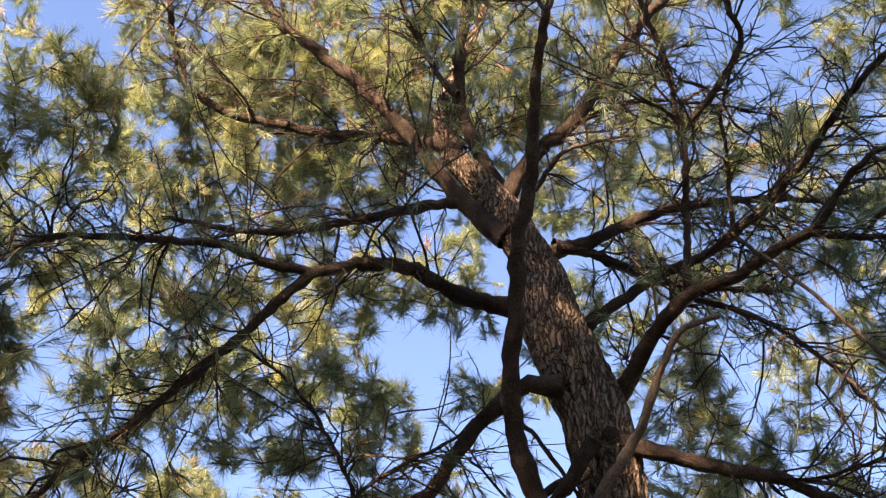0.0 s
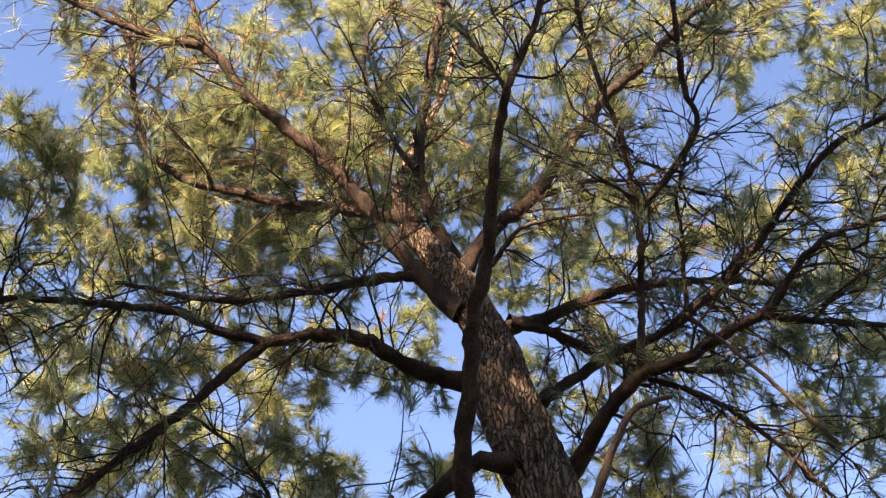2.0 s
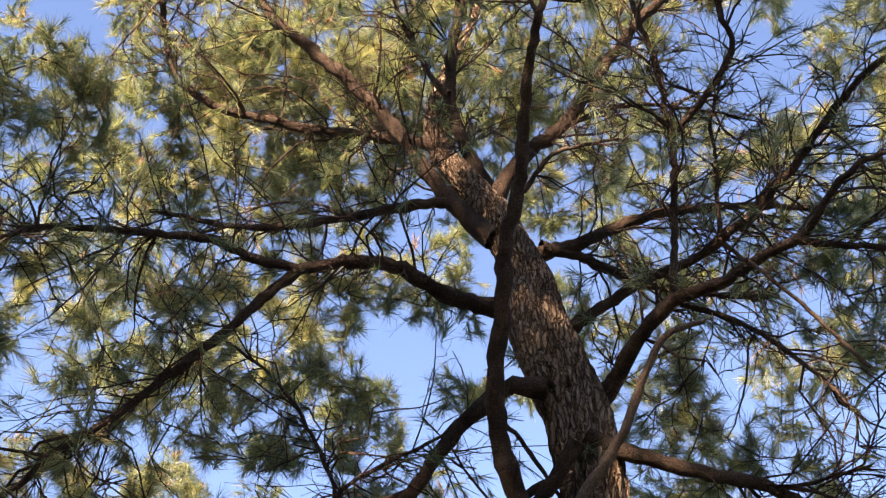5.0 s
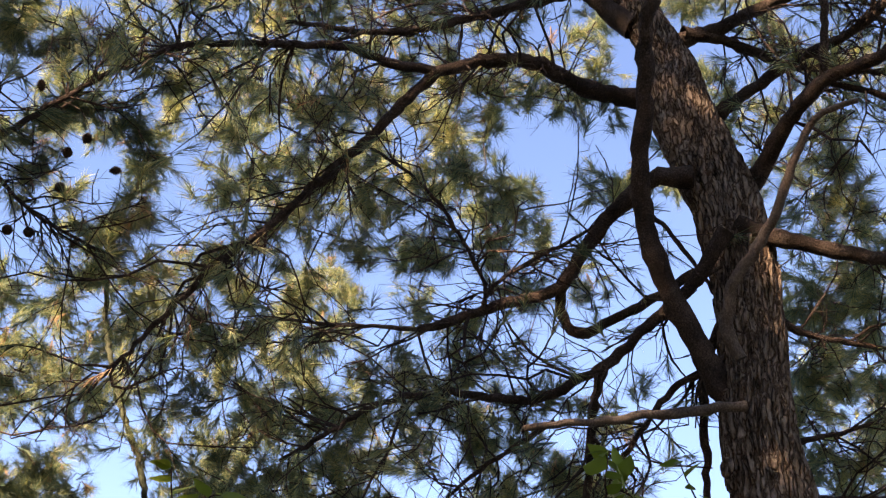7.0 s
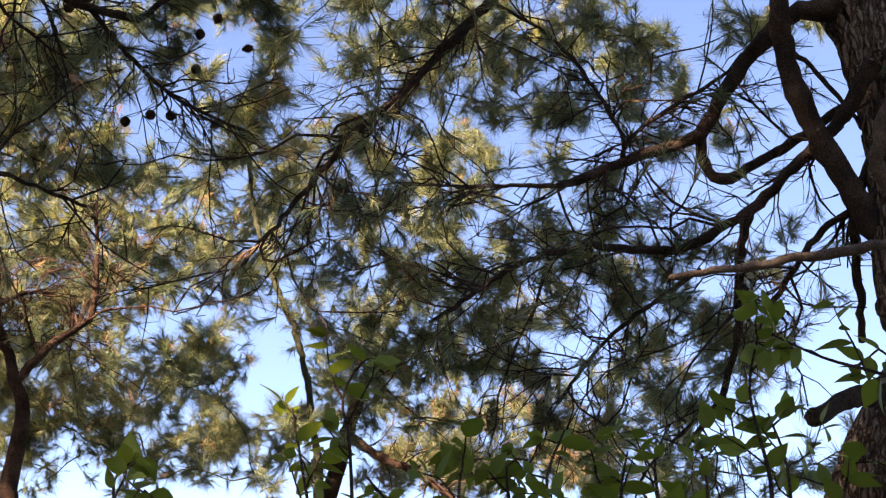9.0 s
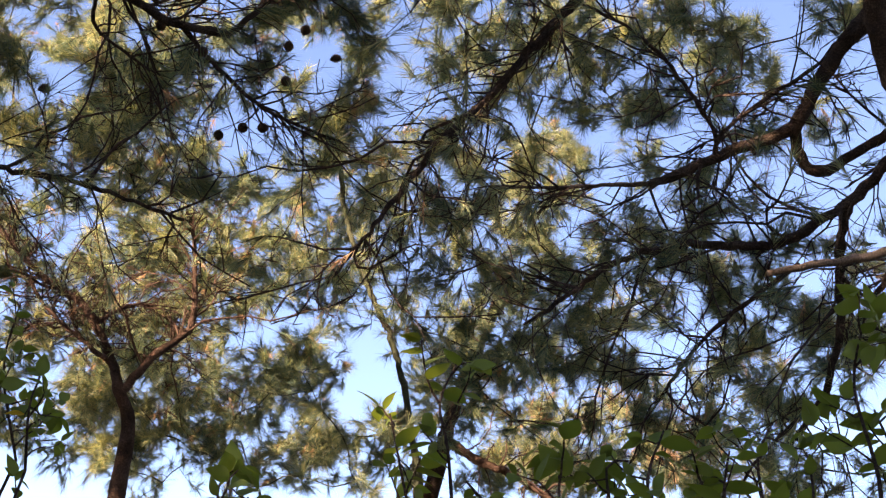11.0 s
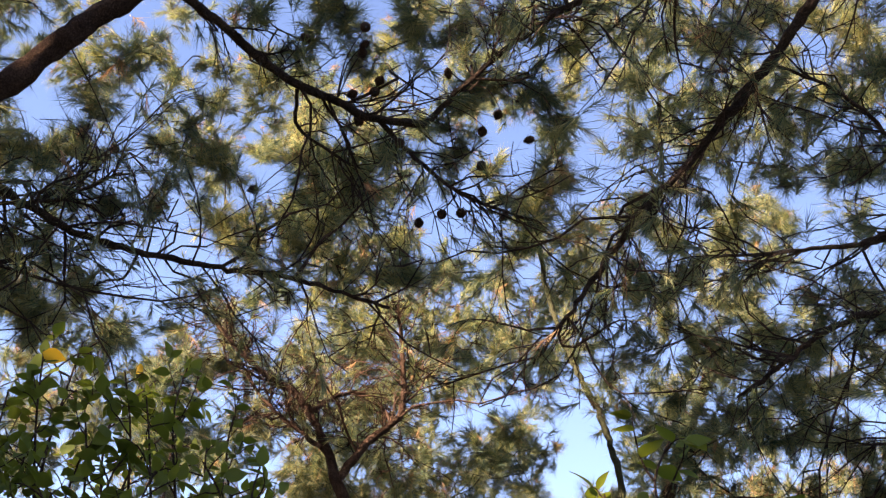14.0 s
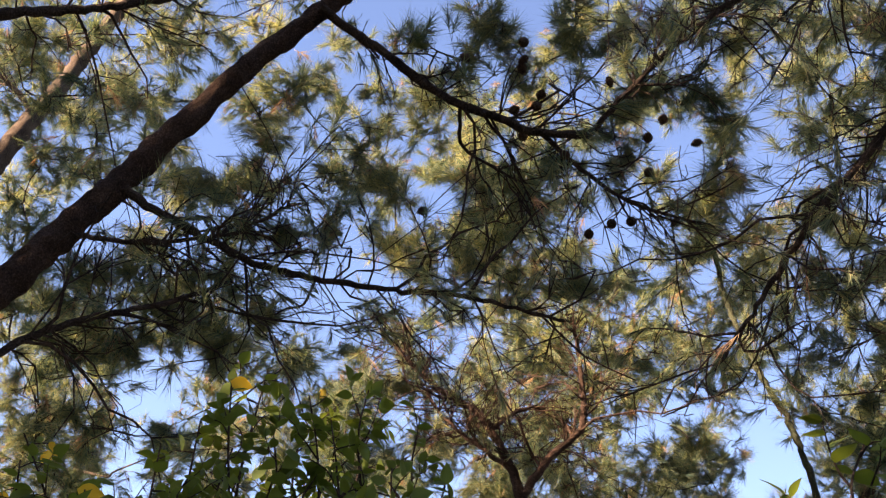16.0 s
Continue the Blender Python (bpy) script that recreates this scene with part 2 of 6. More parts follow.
def limb(tree, points, r0, r1, bare, wood=None, thick=16, branchlets=4.5):
    """A limb through the points; side twigs and needles begin at the share bare of its length."""
    line = glide([tree.local(p) for p in points], 0.04)
    n = len(line)
    line[1:-1] += rng.normal(0, 0.2, (n - 2, 3)) * np.minimum(r0, 0.02)
    wave = np.cumsum(rng.normal(0, 0.002, (n, 3)), axis=0)
    line += wave - np.linspace(0, 1, n)[:, None] * wave[-1]
    tree.lines.append(line[::4])
    r = np.linspace(r0, r1, n) * (1 + 0.1 * np.sin(np.arange(n) * 0.9 + rng.uniform(0, 6)) * rng.uniform(0.3, 1, n))
    if tree.wood is LIMB_BARK and np.linalg.norm(tree.lines[0] - line[0], axis=1).min() < 0.3:
        r = r * (1 + 0.4 * np.exp(-np.arange(n) * 0.04 / 0.1))
    sides = 14 if r0 > 0.03 else 8
    r = r[:, None] * (1 + rng.normal(0, 0.075, (n, sides)))
    end = unit(line[-1] - line[-2])
    body = np.vstack([line, line[-1:] + end * r1 * 0.25, line[-1:] + end * r1 * 0.4])
    r = np.vstack([r, r[-1:] * 0.7, r[-1:] * 0.04])
    v, f = tube(body, r, sides)
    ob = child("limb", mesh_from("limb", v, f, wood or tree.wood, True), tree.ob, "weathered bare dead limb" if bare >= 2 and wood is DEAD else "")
    if bare < 1.5:
        tw = Twigs()
        length = np.linalg.norm(np.diff(line, axis=0), axis=1).sum()
        for _ in range(int(length * branchlets)):
            branchlet(tw, line, rng.uniform(0.12, 0.97), r0)
        for _ in range(int(length * thick) + 2):
            share = rng.uniform(0.15, 1)
            i = min(n - 2, int(share * (n - 1)))
            tan = unit(line[i + 1] - line[i])
            d = unit(tan * rng.uniform(0.2, 1.0) + unit(cross(tan, rng.normal(size=3))) * rng.uniform(0.5, 1.0))
            green = share > bare
            shoot(tw, line[i], d, rng.uniform(0.25, 0.7) if green else rng.uniform(0.12, 0.6), rng.uniform(0.003, 0.0075), 0.16 if green else 0.02, 4)
        tw.tuft(line[-1], unit(line[-1] - line[-2]))
        tw.finish(ob, tree.wood)
    return ob


def sprays(tree, places, full=1.0, coarse=False, brown=0.07):
    """Notes the places (x, y, z, radius) of leafy boughs, thin or full; grow() builds them."""
    tree.places += [(*p, full, coarse, brown) for p in places]


def crown_side(tree, middle, reach, count, full):
    """Leafy boughs strewn through one side of a crown."""
    for _ in range(count):
        p = np.array(middle) + unit(rng.normal(size=3)) * np.array(reach) * rng.uniform(0.2, 1) ** 0.5
        sprays(tree, [(*p, rng.uniform(0.24, 0.4))], full)


def grow(tree):
    """Each bough starts at the nearest limb or bough that stands already, the nearest place first."""
    want = np.array([(*tree.local(p[:3]), *p[3:]) for p in tree.places])
    pts = np.vstack(tree.lines)
    gap, root = np.full(len(want), 1e9), np.zeros((len(want), 3))

    def look_at(new_pts):
        d = np.linalg.norm(want[:, None, :3] - new_pts[None], axis=2) + np.maximum(0, new_pts[None, :, 2] - want[:, None, 2]) * 0.3
        i = np.argmin(d, axis=1)
        m = d[np.arange(len(want)), i]
        better = m < gap
        gap[better], root[better] = m[better], new_pts[i[better]]

    look_at(pts)
    left, mass = set(range(len(want))), Twigs()
    while left:
        k = min(left, key=lambda q: gap[q])
        left.remove(k)
        c, r, full, a = want[k, :3], want[k, 3], want[k, 4], root[k].copy()
        far = np.linalg.norm(c - a)
        way = unit(c - a)
        mids = [a + (c - a) * s + rng.normal(0, 0.09, 3) * far * (1 - s) + np.array([0, 0, -0.05 * far * math.sin(s * 3.1)]) for s in (0.3, 0.65)] if far > 0.15 else []
        line = glide([a, *mids, c, c + unit(way + rng.normal(0, 0.4, 3)) * r * 0.6], 0.07)
        thick = 0.004 + 0.006 * min(far, 1.6)
        coarse = want[k, 5] > 0
        tw = mass if coarse else Twigs(want[k, 6])
        if coarse:
            tw.twig(line, thick, 0.003, 4)
        else:
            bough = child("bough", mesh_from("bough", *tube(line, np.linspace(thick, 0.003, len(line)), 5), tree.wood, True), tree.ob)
        for _ in range(int((5 + 16 * r) * full)):
            s = c + unit(rng.normal(size=3)) * r * 0.95 * rng.uniform(0.05, 1) ** 0.6
            i = np.argmin(np.linalg.norm(line - s, axis=1) + rng.uniform(0, 0.1, len(line)))
            shoot(tw, line[i], unit(s - line[i] + way * 0.15 * r + rng.normal(0, 0.05, 3)), max(0.12, np.linalg.norm(s - line[i])), rng.uniform(0.0024, 0.004), 0.9, 2)
        if not coarse:
            for _ in range(int(far * 5)):
                i = rng.integers(1, len(line) - 1)
                shoot(tw, line[i], unit(rng.normal(size=3) + way * 0.5), rng.uniform(0.1, 0.35), 0.0028, 0.25, 2)
            tw.finish(bough, tree.wood, int(34 + 14 * min(full, 1.7)))
        look_at(line[::3])
    if mass.v:
        mass.finish(tree.ob, tree.wood, 22, 0.15, 0.005)


def foot(tree, top, r):
    """The lower trunk, from the ground up to the place top."""
    b = tree.base
    trunk(tree, [(b[0], b[1], -0.15, r * 1.5), (b[0] * 0.6 + top[0] * 0.4, b[1] * 0.6 + top[1] * 0.4, top[2] * 0.45, r * 1.15), (*top, r)], 16)


# ---- ground ----
def ground():
    n, size = 90, 400.0
    g = np.linspace(-1, 1, n)
    g = np.sign(g) * np.abs(g) ** 2.2 * size
    v = [(x, y, 0.25 * noise.noise(Vector((x * 0.13, y * 0.13, 0))) * min(1.0, (abs(x) + abs(y)) / 6)) for y in g for x in g]
    f = [(j * n + i, j * n + i + 1, (j + 1) * n + i + 1, (j + 1) * n + i) for j in range(n - 1) for i in range(n - 1)]
    m, nt, nodes, links, bsdf = material("litter")
    a = noise_tex(nodes, links, 0.6, 5)
    b = noise_tex(nodes, links, 22, 6)
    mx = nodes.new("ShaderNodeMath")
    mx.operation = "MULTIPLY_ADD"
    mx.inputs[1].default_value = 0.5
    hb = nodes.new("ShaderNodeMath")
    hb.operation = "MULTIPLY"
    hb.inputs[1].default_value = 0.5
    links.new(b.outputs[0], hb.inputs[0])
    links.new(a.outputs[0], mx.inputs[0])
    links.new(hb.outputs[0], mx.inputs[2])
    col = ramp(nodes, [(0.35, (0.018, 0.026, 0.01)), (0.5, (0.035, 0.03, 0.017)), (0.65, (0.075, 0.052, 0.032))])
    links.new(mx.outputs[0], col.inputs[0])
    links.new(col.outputs[0], bsdf.inputs["Base Color"])
    bsdf.inputs["Roughness"].default_value = 0.95
    bp = nodes.new("ShaderNodeBump")
    bp.inputs["Distance"].default_value = 0.052
    links.new(b.outputs[0], bp.inputs["Height"])
    links.new(bp.outputs[0], bsdf.inputs["Normal"])
    return tagged(new("ground", mesh_from("ground", v, f, m, True)), "brown needle litter and thin grass under the pines", "ground", kind="structure")


ground()

# ---- the big leaning pine ----
GROUP = "pines"
TRUNK = [(0.83, 5.14, 2.61, 0.197), (0.81, 5.09, 3.20, 0.201), (1.05, 5.06, 3.77, 0.185), (0.99, 5.04, 4.19, 0.166), (0.98, 5.04, 4.60, 0.155), (0.95, 5.03, 5.10, 0.161), (0.89, 5.03, 5.45, 0.169), (0.77, 5.07, 5.84, 0.173), (0.63, 5.07, 6.23, 0.167), (0.60, 5.10, 6.50, 0.138), (0.47, 5.09, 6.81, 0.115), (0.34, 5.12, 7.13, 0.098), (0.15, 5.17, 7.44, 0.087), (-0.02, 5.24, 7.77, 0.075), (-0.10, 5.28, 8.13, 0.053), (-0.06, 5.30, 8.62, 0.037), (0.12, 5.25, 9.40, 0.028), (0.19, 5.17, 10.39, 0.021)]
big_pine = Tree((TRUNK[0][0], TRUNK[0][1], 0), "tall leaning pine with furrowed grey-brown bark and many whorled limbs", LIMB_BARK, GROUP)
trunk(big_pine, [(TRUNK[0][0] + 0.02, TRUNK[0][1], -0.2, TRUNK[0][3] * 1.35)] + TRUNK, 104)
limb(big_pine, [(0.37, 5.08, 6.82), (0.17, 5.09, 7.01), (-0.04, 5.06, 7.25), (-0.26, 4.99, 7.51), (-0.60, 4.90, 7.84), (-0.94, 4.82, 8.10), (-1.24, 4.76, 8.30), (-1.52, 4.62, 8.54), (-2.14, 4.61, 8.72), (-2.72, 4.50, 8.90)], 0.0576, 0.0188, 0.45)
limb(big_pine, [(-1.51, 4.64, 8.56), (-1.66, 4.61, 8.92), (-1.83, 4.53, 9.39)], 0.0237, 0.0171, 0.3)
limb(big_pine, [(0.06, 5.03, 7.03), (-0.19, 5.04, 6.97), (-0.52, 5.08, 6.86), (-0.87, 5.10, 6.74), (-1.18, 5.07, 6.65), (-1.43, 5.00, 6.61), (-1.63, 4.95, 6.57)], 0.0344, 0.0117, 0.35)
limb(big_pine, [(0.49, 5.29, 6.46), (0.28, 5.22, 6.41), (0.11, 5.15, 6.38), (-0.06, 5.03, 6.37), (-0.19, 4.94, 6.36), (-0.44, 4.85, 6.26), (-0.69, 4.78, 6.10)], 0.0535, 0.0306, 0.9)
limb(big_pine, [(-0.70, 4.78, 6.09), (-0.85, 4.85, 5.91), (-1.04, 4.92, 5.68), (-1.22, 4.96, 5.46), (-1.40, 5.00, 5.23), (-1.67, 5.01, 4.92), (-1.93, 5.03, 4.50), (-2.16, 5.02, 4.09)], 0.0322, 0.0084, 0.35)
limb(big_pine, [(-0.69, 4.78, 6.10), (-0.92, 4.68, 6.05), (-1.15, 4.54, 6.02), (-1.38, 4.45, 5.92), (-1.62, 4.35, 5.80), (-1.85, 4.25, 5.68), (-2.02, 4.20, 5.53)], 0.0276, 0.0127, 0.3)
limb(big_pine, [(0.06, 5.19, 7.69), (-0.12, 5.20, 7.76), (-0.42, 5.26, 7.84), (-0.81, 5.34, 7.91), (-1.21, 5.37, 8.00), (-1.54, 5.37, 8.06), (-1.79, 5.32, 8.16), (-1.94, 5.22, 8.29), (-2.02, 5.05, 8.51), (-2.11, 4.82, 8.78), (-2.28, 4.64, 8.97)], 0.0409, 0.0167, 0.4)
limb(big_pine, [(0.36, 5.24, 7.37), (0.20, 5.20, 7.63), (0.08, 5.14, 7.88), (-0.00, 5.06, 8.13), (-0.01, 4.88, 8.55), (0.01, 4.68, 8.96), (0.03, 4.38, 9.49), (0.05, 4.18, 9.80)], 0.0471, 0.0256, 0.5)
limb(big_pine, [(-0.01, 5.02, 8.08), (-0.15, 4.98, 8.24), (-0.29, 4.88, 8.47), (-0.43, 4.78, 8.70), (-0.46, 4.60, 9.01), (-0.30, 4.43, 9.31)], 0.0209, 0.0124, 0.4)
limb(big_pine, [(0.36, 5.12, 7.21), (0.44, 5.04, 7.41), (0.57, 4.97, 7.58), (0.74, 4.90, 7.76), (0.90, 4.77, 8.02), (1.03, 4.64, 8.24), (1.20, 4.49, 8.47), (1.45, 4.33, 8.71), (1.69, 4.12, 8.98), (2.06, 3.92, 9.20)], 0.0494, 0.0204, 0.5)
limb(big_pine, [(0.79, 4.95, 7.83), (1.04, 4.91, 7.99), (1.27, 4.90, 8.08), (1.49, 4.92, 8.14), (1.66, 4.86, 8.25)], 0.0204, 0.0097, 0.4)
limb(big_pine, [(0.52, 4.99, 7.18), (0.67, 4.87, 7.40), (0.88, 4.84, 7.51), (1.17, 4.83, 7.62)], 0.0157, 0.0091, 0.5)
limb(big_pine, [(0.99, 5.08, 4.32), (0.83, 5.04, 4.47), (0.71, 4.96, 4.66), (0.62, 4.91, 4.77), (0.52, 4.83, 4.93), (0.43, 4.72, 5.12), (0.39, 4.57, 5.33), (0.39, 4.41, 5.54), (0.38, 4.31, 5.66), (0.36, 4.14, 5.85), (0.39, 3.93, 6.07), (0.38, 3.72, 6.26), (0.37, 3.51, 6.44), (0.38, 3.31, 6.59)], 0.0625, 0.0209, 2.0)
limb(big_pine, [(0.38, 3.31, 6.59), (0.45, 3.18, 6.82), (0.51, 2.98, 7.11), (0.55, 2.83, 7.31)], 0.0209, 0.0119, 0.4)
limb(big_pine, [(0.38, 3.31, 6.59), (0.25, 3.27, 6.80), (0.11, 3.23, 7.01)], 0.0125, 0.0088, 0.6)
limb(big_pine, [(0.94, 5.18, 5.74), (1.04, 5.08, 5.77), (1.12, 4.86, 5.88), (1.21, 4.69, 5.95), (1.30, 4.55, 5.99), (1.49, 4.37, 5.98), (1.65, 4.18, 6.00), (1.82, 3.97, 6.00)], 0.0498, 0.0230, 0.9)
limb(big_pine, [(1.82, 3.97, 6.00), (1.90, 3.72, 6.10), (1.99, 3.59, 6.12), (2.14, 3.45, 6.10), (2.33, 3.29, 6.04)], 0.0201, 0.0111, 0.4)
limb(big_pine, [(1.77, 4.01, 5.98), (1.91, 3.96, 5.91), (2.09, 3.86, 5.83), (2.36, 3.71, 5.68)], 0.0201, 0.0125, 0.5)
limb(big_pine, [(0.84, 5.17, 6.25), (1.04, 5.03, 6.36), (1.24, 4.90, 6.45), (1.48, 4.76, 6.52), (1.64, 4.61, 6.61), (1.80, 4.42, 6.72), (1.94, 4.21, 6.84), (2.10, 3.91, 7.01), (2.26, 3.68, 7.11), (2.50, 3.47, 7.14), (2.68, 3.33, 7.14)], 0.0325, 0.0146, 0.4)
limb(big_pine, [(1.30, 4.58, 6.02), (1.28, 4.45, 6.29), (1.24, 4.21, 6.70), (1.20, 4.08, 6.92), (1.09, 3.90, 7.19), (0.93, 3.71, 7.49), (0.80, 3.51, 7.74), (0.73, 3.31, 7.95)], 0.0226, 0.0134, 0.6)
limb(big_pine, [(1.23, 4.15, 6.84), (1.38, 4.00, 7.02), (1.50, 3.79, 7.24), (1.42, 3.68, 7.40), (1.32, 3.41, 7.72), (1.25, 3.21, 7.92)], 0.0205, 0.0134, 0.6)
limb(big_pine, [(1.58, 4.57, 6.53), (1.54, 4.34, 6.91), (1.50, 4.22, 7.11), (1.53, 4.01, 7.38)], 0.0144, 0.0084, 0.5)
limb(big_pine, [(0.60, 5.20, 6.83), (0.87, 5.17, 6.95), (1.07, 5.13, 7.06), (1.35, 5.06, 7.19), (1.67, 5.03, 7.27), (2.06, 4.99, 7.33), (2.49, 4.98, 7.35)], 0.0447, 0.0149, 0.5)
limb(big_pine, [(0.66, 5.15, 6.87), (0.87, 5.19, 6.90), (1.06, 5.26, 6.89), (1.32, 5.35, 6.87), (1.76, 5.40, 6.90), (2.20, 5.39, 6.94)], 0.0344, 0.0128, 0.5)
limb(big_pine, [(0.84, 4.59, 4.35), (0.78, 4.55, 4.48), (0.78, 4.47, 4.64), (0.85, 4.40, 4.76), (0.93, 4.32, 4.89), (1.01, 4.18, 5.10), (1.09, 4.05, 5.27), (1.26, 3.98, 5.33)], 0.0302, 0.0130, 2.0, DEAD)
limb(big_pine, [(1.34, 4.59, 6.00), (1.55, 4.50, 5.86), (1.74, 4.43, 5.68), (1.92, 4.38, 5.45), (2.08, 4.34, 5.18)], 0.0166, 0.0084, 0.5)
limb(big_pine, [(0.89, 4.89, 5.30), (1.07, 4.88, 5.23), (1.39, 4.82, 5.13), (1.69, 4.74, 5.03), (1.88, 4.70, 4.93), (2.08, 4.65, 4.81), (2.23, 4.62, 4.71)], 0.0432, 0.0223, 0.5)
limb(big_pine, [(1.79, 4.73, 5.01), (1.92, 4.63, 5.00), (2.13, 4.46, 5.01)], 0.0113, 0.0070, 0.3)
limb(big_pine, [(1.45, 4.12, 6.00), (1.64, 4.14, 5.84), (1.81, 4.15, 5.68), (1.95, 4.17, 5.52), (2.09, 4.18, 5.36)], 0.0115, 0.0097, 2.0, DEAD)
limb(big_pine, [(0.68, 4.93, 5.62), (0.48, 4.94, 5.61), (0.34, 5.01, 5.51), (0.24, 5.08, 5.39), (0.11, 5.19, 5.19), (0.05, 5.26, 5.07)], 0.0446, 0.0351, 2.0)
limb(big_pine, [(0.05, 5.26, 5.07), (0.07, 5.33, 4.96), (0.16, 5.37, 4.89), (0.33, 5.32, 4.96), (0.56, 5.22, 5.09), (0.85, 5.08, 5.22)], 0.0292, 0.0234, 2.0)
limb(big_pine, [(0.05, 5.25, 5.08), (-0.11, 5.23, 4.99), (-0.30, 5.19, 4.89), (-0.46, 5.16, 4.78), (-0.63, 5.11, 4.68)], 0.0322, 0.0195, 0.6)
limb(big_pine, [(-0.63, 5.11, 4.68), (-0.81, 5.07, 4.66), (-1.02, 5.02, 4.62), (-1.35, 4.92, 4.56)], 0.0125, 0.0055, 0.5, DEAD)
limb(big_pine, [(-0.33, 5.19, 4.88), (-0.30, 5.16, 4.99), (-0.12, 5.14, 5.16), (0.10, 5.12, 5.31), (0.32, 5.09, 5.47)], 0.0114, 0.0089, 0.6)
limb(big_pine, [(-0.32, 5.19, 4.89), (-0.33, 5.13, 4.98), (-0.45, 5.02, 5.16), (-0.62, 4.89, 5.33), (-0.76, 4.81, 5.42), (-0.96, 4.73, 5.50)], 0.0114, 0.0072, 0.4)
limb(big_pine, [(0.82, 4.76, 5.16), (0.69, 4.89, 4.95), (0.57, 4.96, 4.83), (0.47, 5.01, 4.73), (0.29, 5.09, 4.56), (0.17, 5.12, 4.48), (-0.04, 5.15, 4.37), (-0.30, 5.12, 4.36), (-0.49, 5.09, 4.34), (-0.72, 5.07, 4.26), (-0.87, 5.07, 4.16), (-1.00, 5.08, 4.04), (-1.17, 5.08, 3.91)], 0.0334, 0.0093, 0.4)
limb(big_pine, [(0.29, 5.09, 4.56), (0.25, 5.20, 4.38), (0.25, 5.32, 4.14), (0.23, 5.42, 3.92), (0.14, 5.51, 3.70), (0.02, 5.57, 3.55)], 0.0247, 0.0137, 0.6)
limb(big_pine, [(0.89, 4.98, 4.63), (0.79, 5.04, 4.57), (0.67, 5.09, 4.51), (0.58, 5.14, 4.44), (0.48, 5.23, 4.28), (0.38, 5.31, 4.14)], 0.0219, 0.0123, 0.6)
limb(big_pine, [(0.85, 4.59, 4.12), (0.53, 4.53, 4.03), (0.19, 4.45, 3.91), (-0.06, 4.37, 3.82)], 0.0246, 0.0136, 2.0, DEAD)
limb(big_pine, [(0.07, 5.15, 4.26), (-0.09, 5.19, 4.15), (-0.29, 5.22, 3.99), (-0.44, 5.26, 3.82), (-0.57, 5.30, 3.62)], 0.0135, 0.0079, 0.5)
limb(big_pine, [(0.85, 5.10, 4.84), (0.78, 5.17, 4.66), (0.77, 5.23, 4.44), (0.79, 5.28, 4.23), (0.80, 5.33, 4.01)], 0.0283, 0.0178, 2.0)
limb(big_pine, [(0.45, 4.98, 5.43), (0.63, 5.04, 5.26), (0.84, 5.11, 5.01)], 0.0132, 0.0101, 2.0)
limb(big_pine, [(0.72, 5.02, 5.67), (0.74, 5.09, 5.37), (0.85, 5.14, 4.97)], 0.0151, 0.0115, 2.0)
limb(big_pine, [(0.58, 4.97, 4.91), (0.69, 4.97, 4.96), (0.83, 4.94, 5.08)], 0.0125, 0.0099, 2.0)
limb(big_pine, [(0.87, 4.66, 3.49), (0.74, 4.55, 3.43), (0.60, 4.42, 3.36), (0.46, 4.28, 3.23)], 0.0474, 0.0320, 2.0)
limb(big_pine, [(1.09, 5.04, 4.86), (1.21, 5.08, 4.83), (1.37, 5.12, 4.82), (1.64, 5.16, 4.82)], 0.0170, 0.0117, 0.6)
limb(big_pine, [(1.16, 5.14, 4.25), (1.33, 5.18, 4.33), (1.63, 5.25, 4.47)], 0.0137, 0.0086, 0.5)
limb(big_pine, [(1.20, 5.14, 4.00), (1.34, 5.24, 4.03), (1.64, 5.41, 4.15)], 0.0162, 0.0086, 0.5)
sprays(big_pine, [
    (-2.66, 5.67, 9.65, 0.43), (-2.29, 5.34, 9.99, 0.38), (-1.86, 5.98, 9.65, 0.43), (-1.48, 5.47, 10.08, 0.43), (-1.03, 5.76, 9.95, 0.47),
    (-0.64, 5.26, 10.31, 0.38), (-0.78, 6.17, 9.69, 0.43), (-1.27, 6.30, 9.52, 0.38), (-1.71, 6.34, 9.40, 0.38), (-0.43, 6.03, 9.82, 0.33),
    (-2.38, 6.22, 9.32, 0.43), (-2.61, 6.63, 8.90, 0.43), (-2.16, 6.79, 8.90, 0.43), (-1.73, 6.73, 9.06, 0.38), (-1.33, 6.77, 9.11, 0.38),
    (-0.87, 6.72, 9.22, 0.38), (-0.50, 6.73, 9.24, 0.33), (-2.38, 6.98, 8.65, 0.38), (-1.46, 7.01, 8.86, 0.33), (-0.25, 5.70, 10.06, 0.33)], 1.0)
sprays(big_pine, [
    (0.32, 5.40, 10.25, 0.38), (0.56, 5.12, 10.40, 0.33), (0.45, 5.89, 9.92, 0.28), (0.00, 5.20, 10.38, 0.33), (0.81, 5.19, 9.40, 0.35),
    (0.86, 4.74, 9.67, 0.39), (1.27, 4.59, 9.70, 0.35), (1.48, 4.81, 9.54, 0.26), (1.11, 5.60, 9.07, 0.26), (1.03, 5.92, 8.83, 0.31),
    (1.30, 5.97, 8.74, 0.31), (0.77, 6.17, 8.65, 0.22), (0.90, 6.41, 8.42, 0.20), (2.04, 4.65, 9.51, 0.31), (2.36, 4.35, 9.59, 0.39),
    (2.83, 4.30, 9.47, 0.39), (3.08, 4.04, 9.51, 0.35), (2.86, 4.64, 9.26, 0.35), (3.21, 4.43, 9.24, 0.35), (2.43, 5.54, 8.80, 0.35)], 1.0)
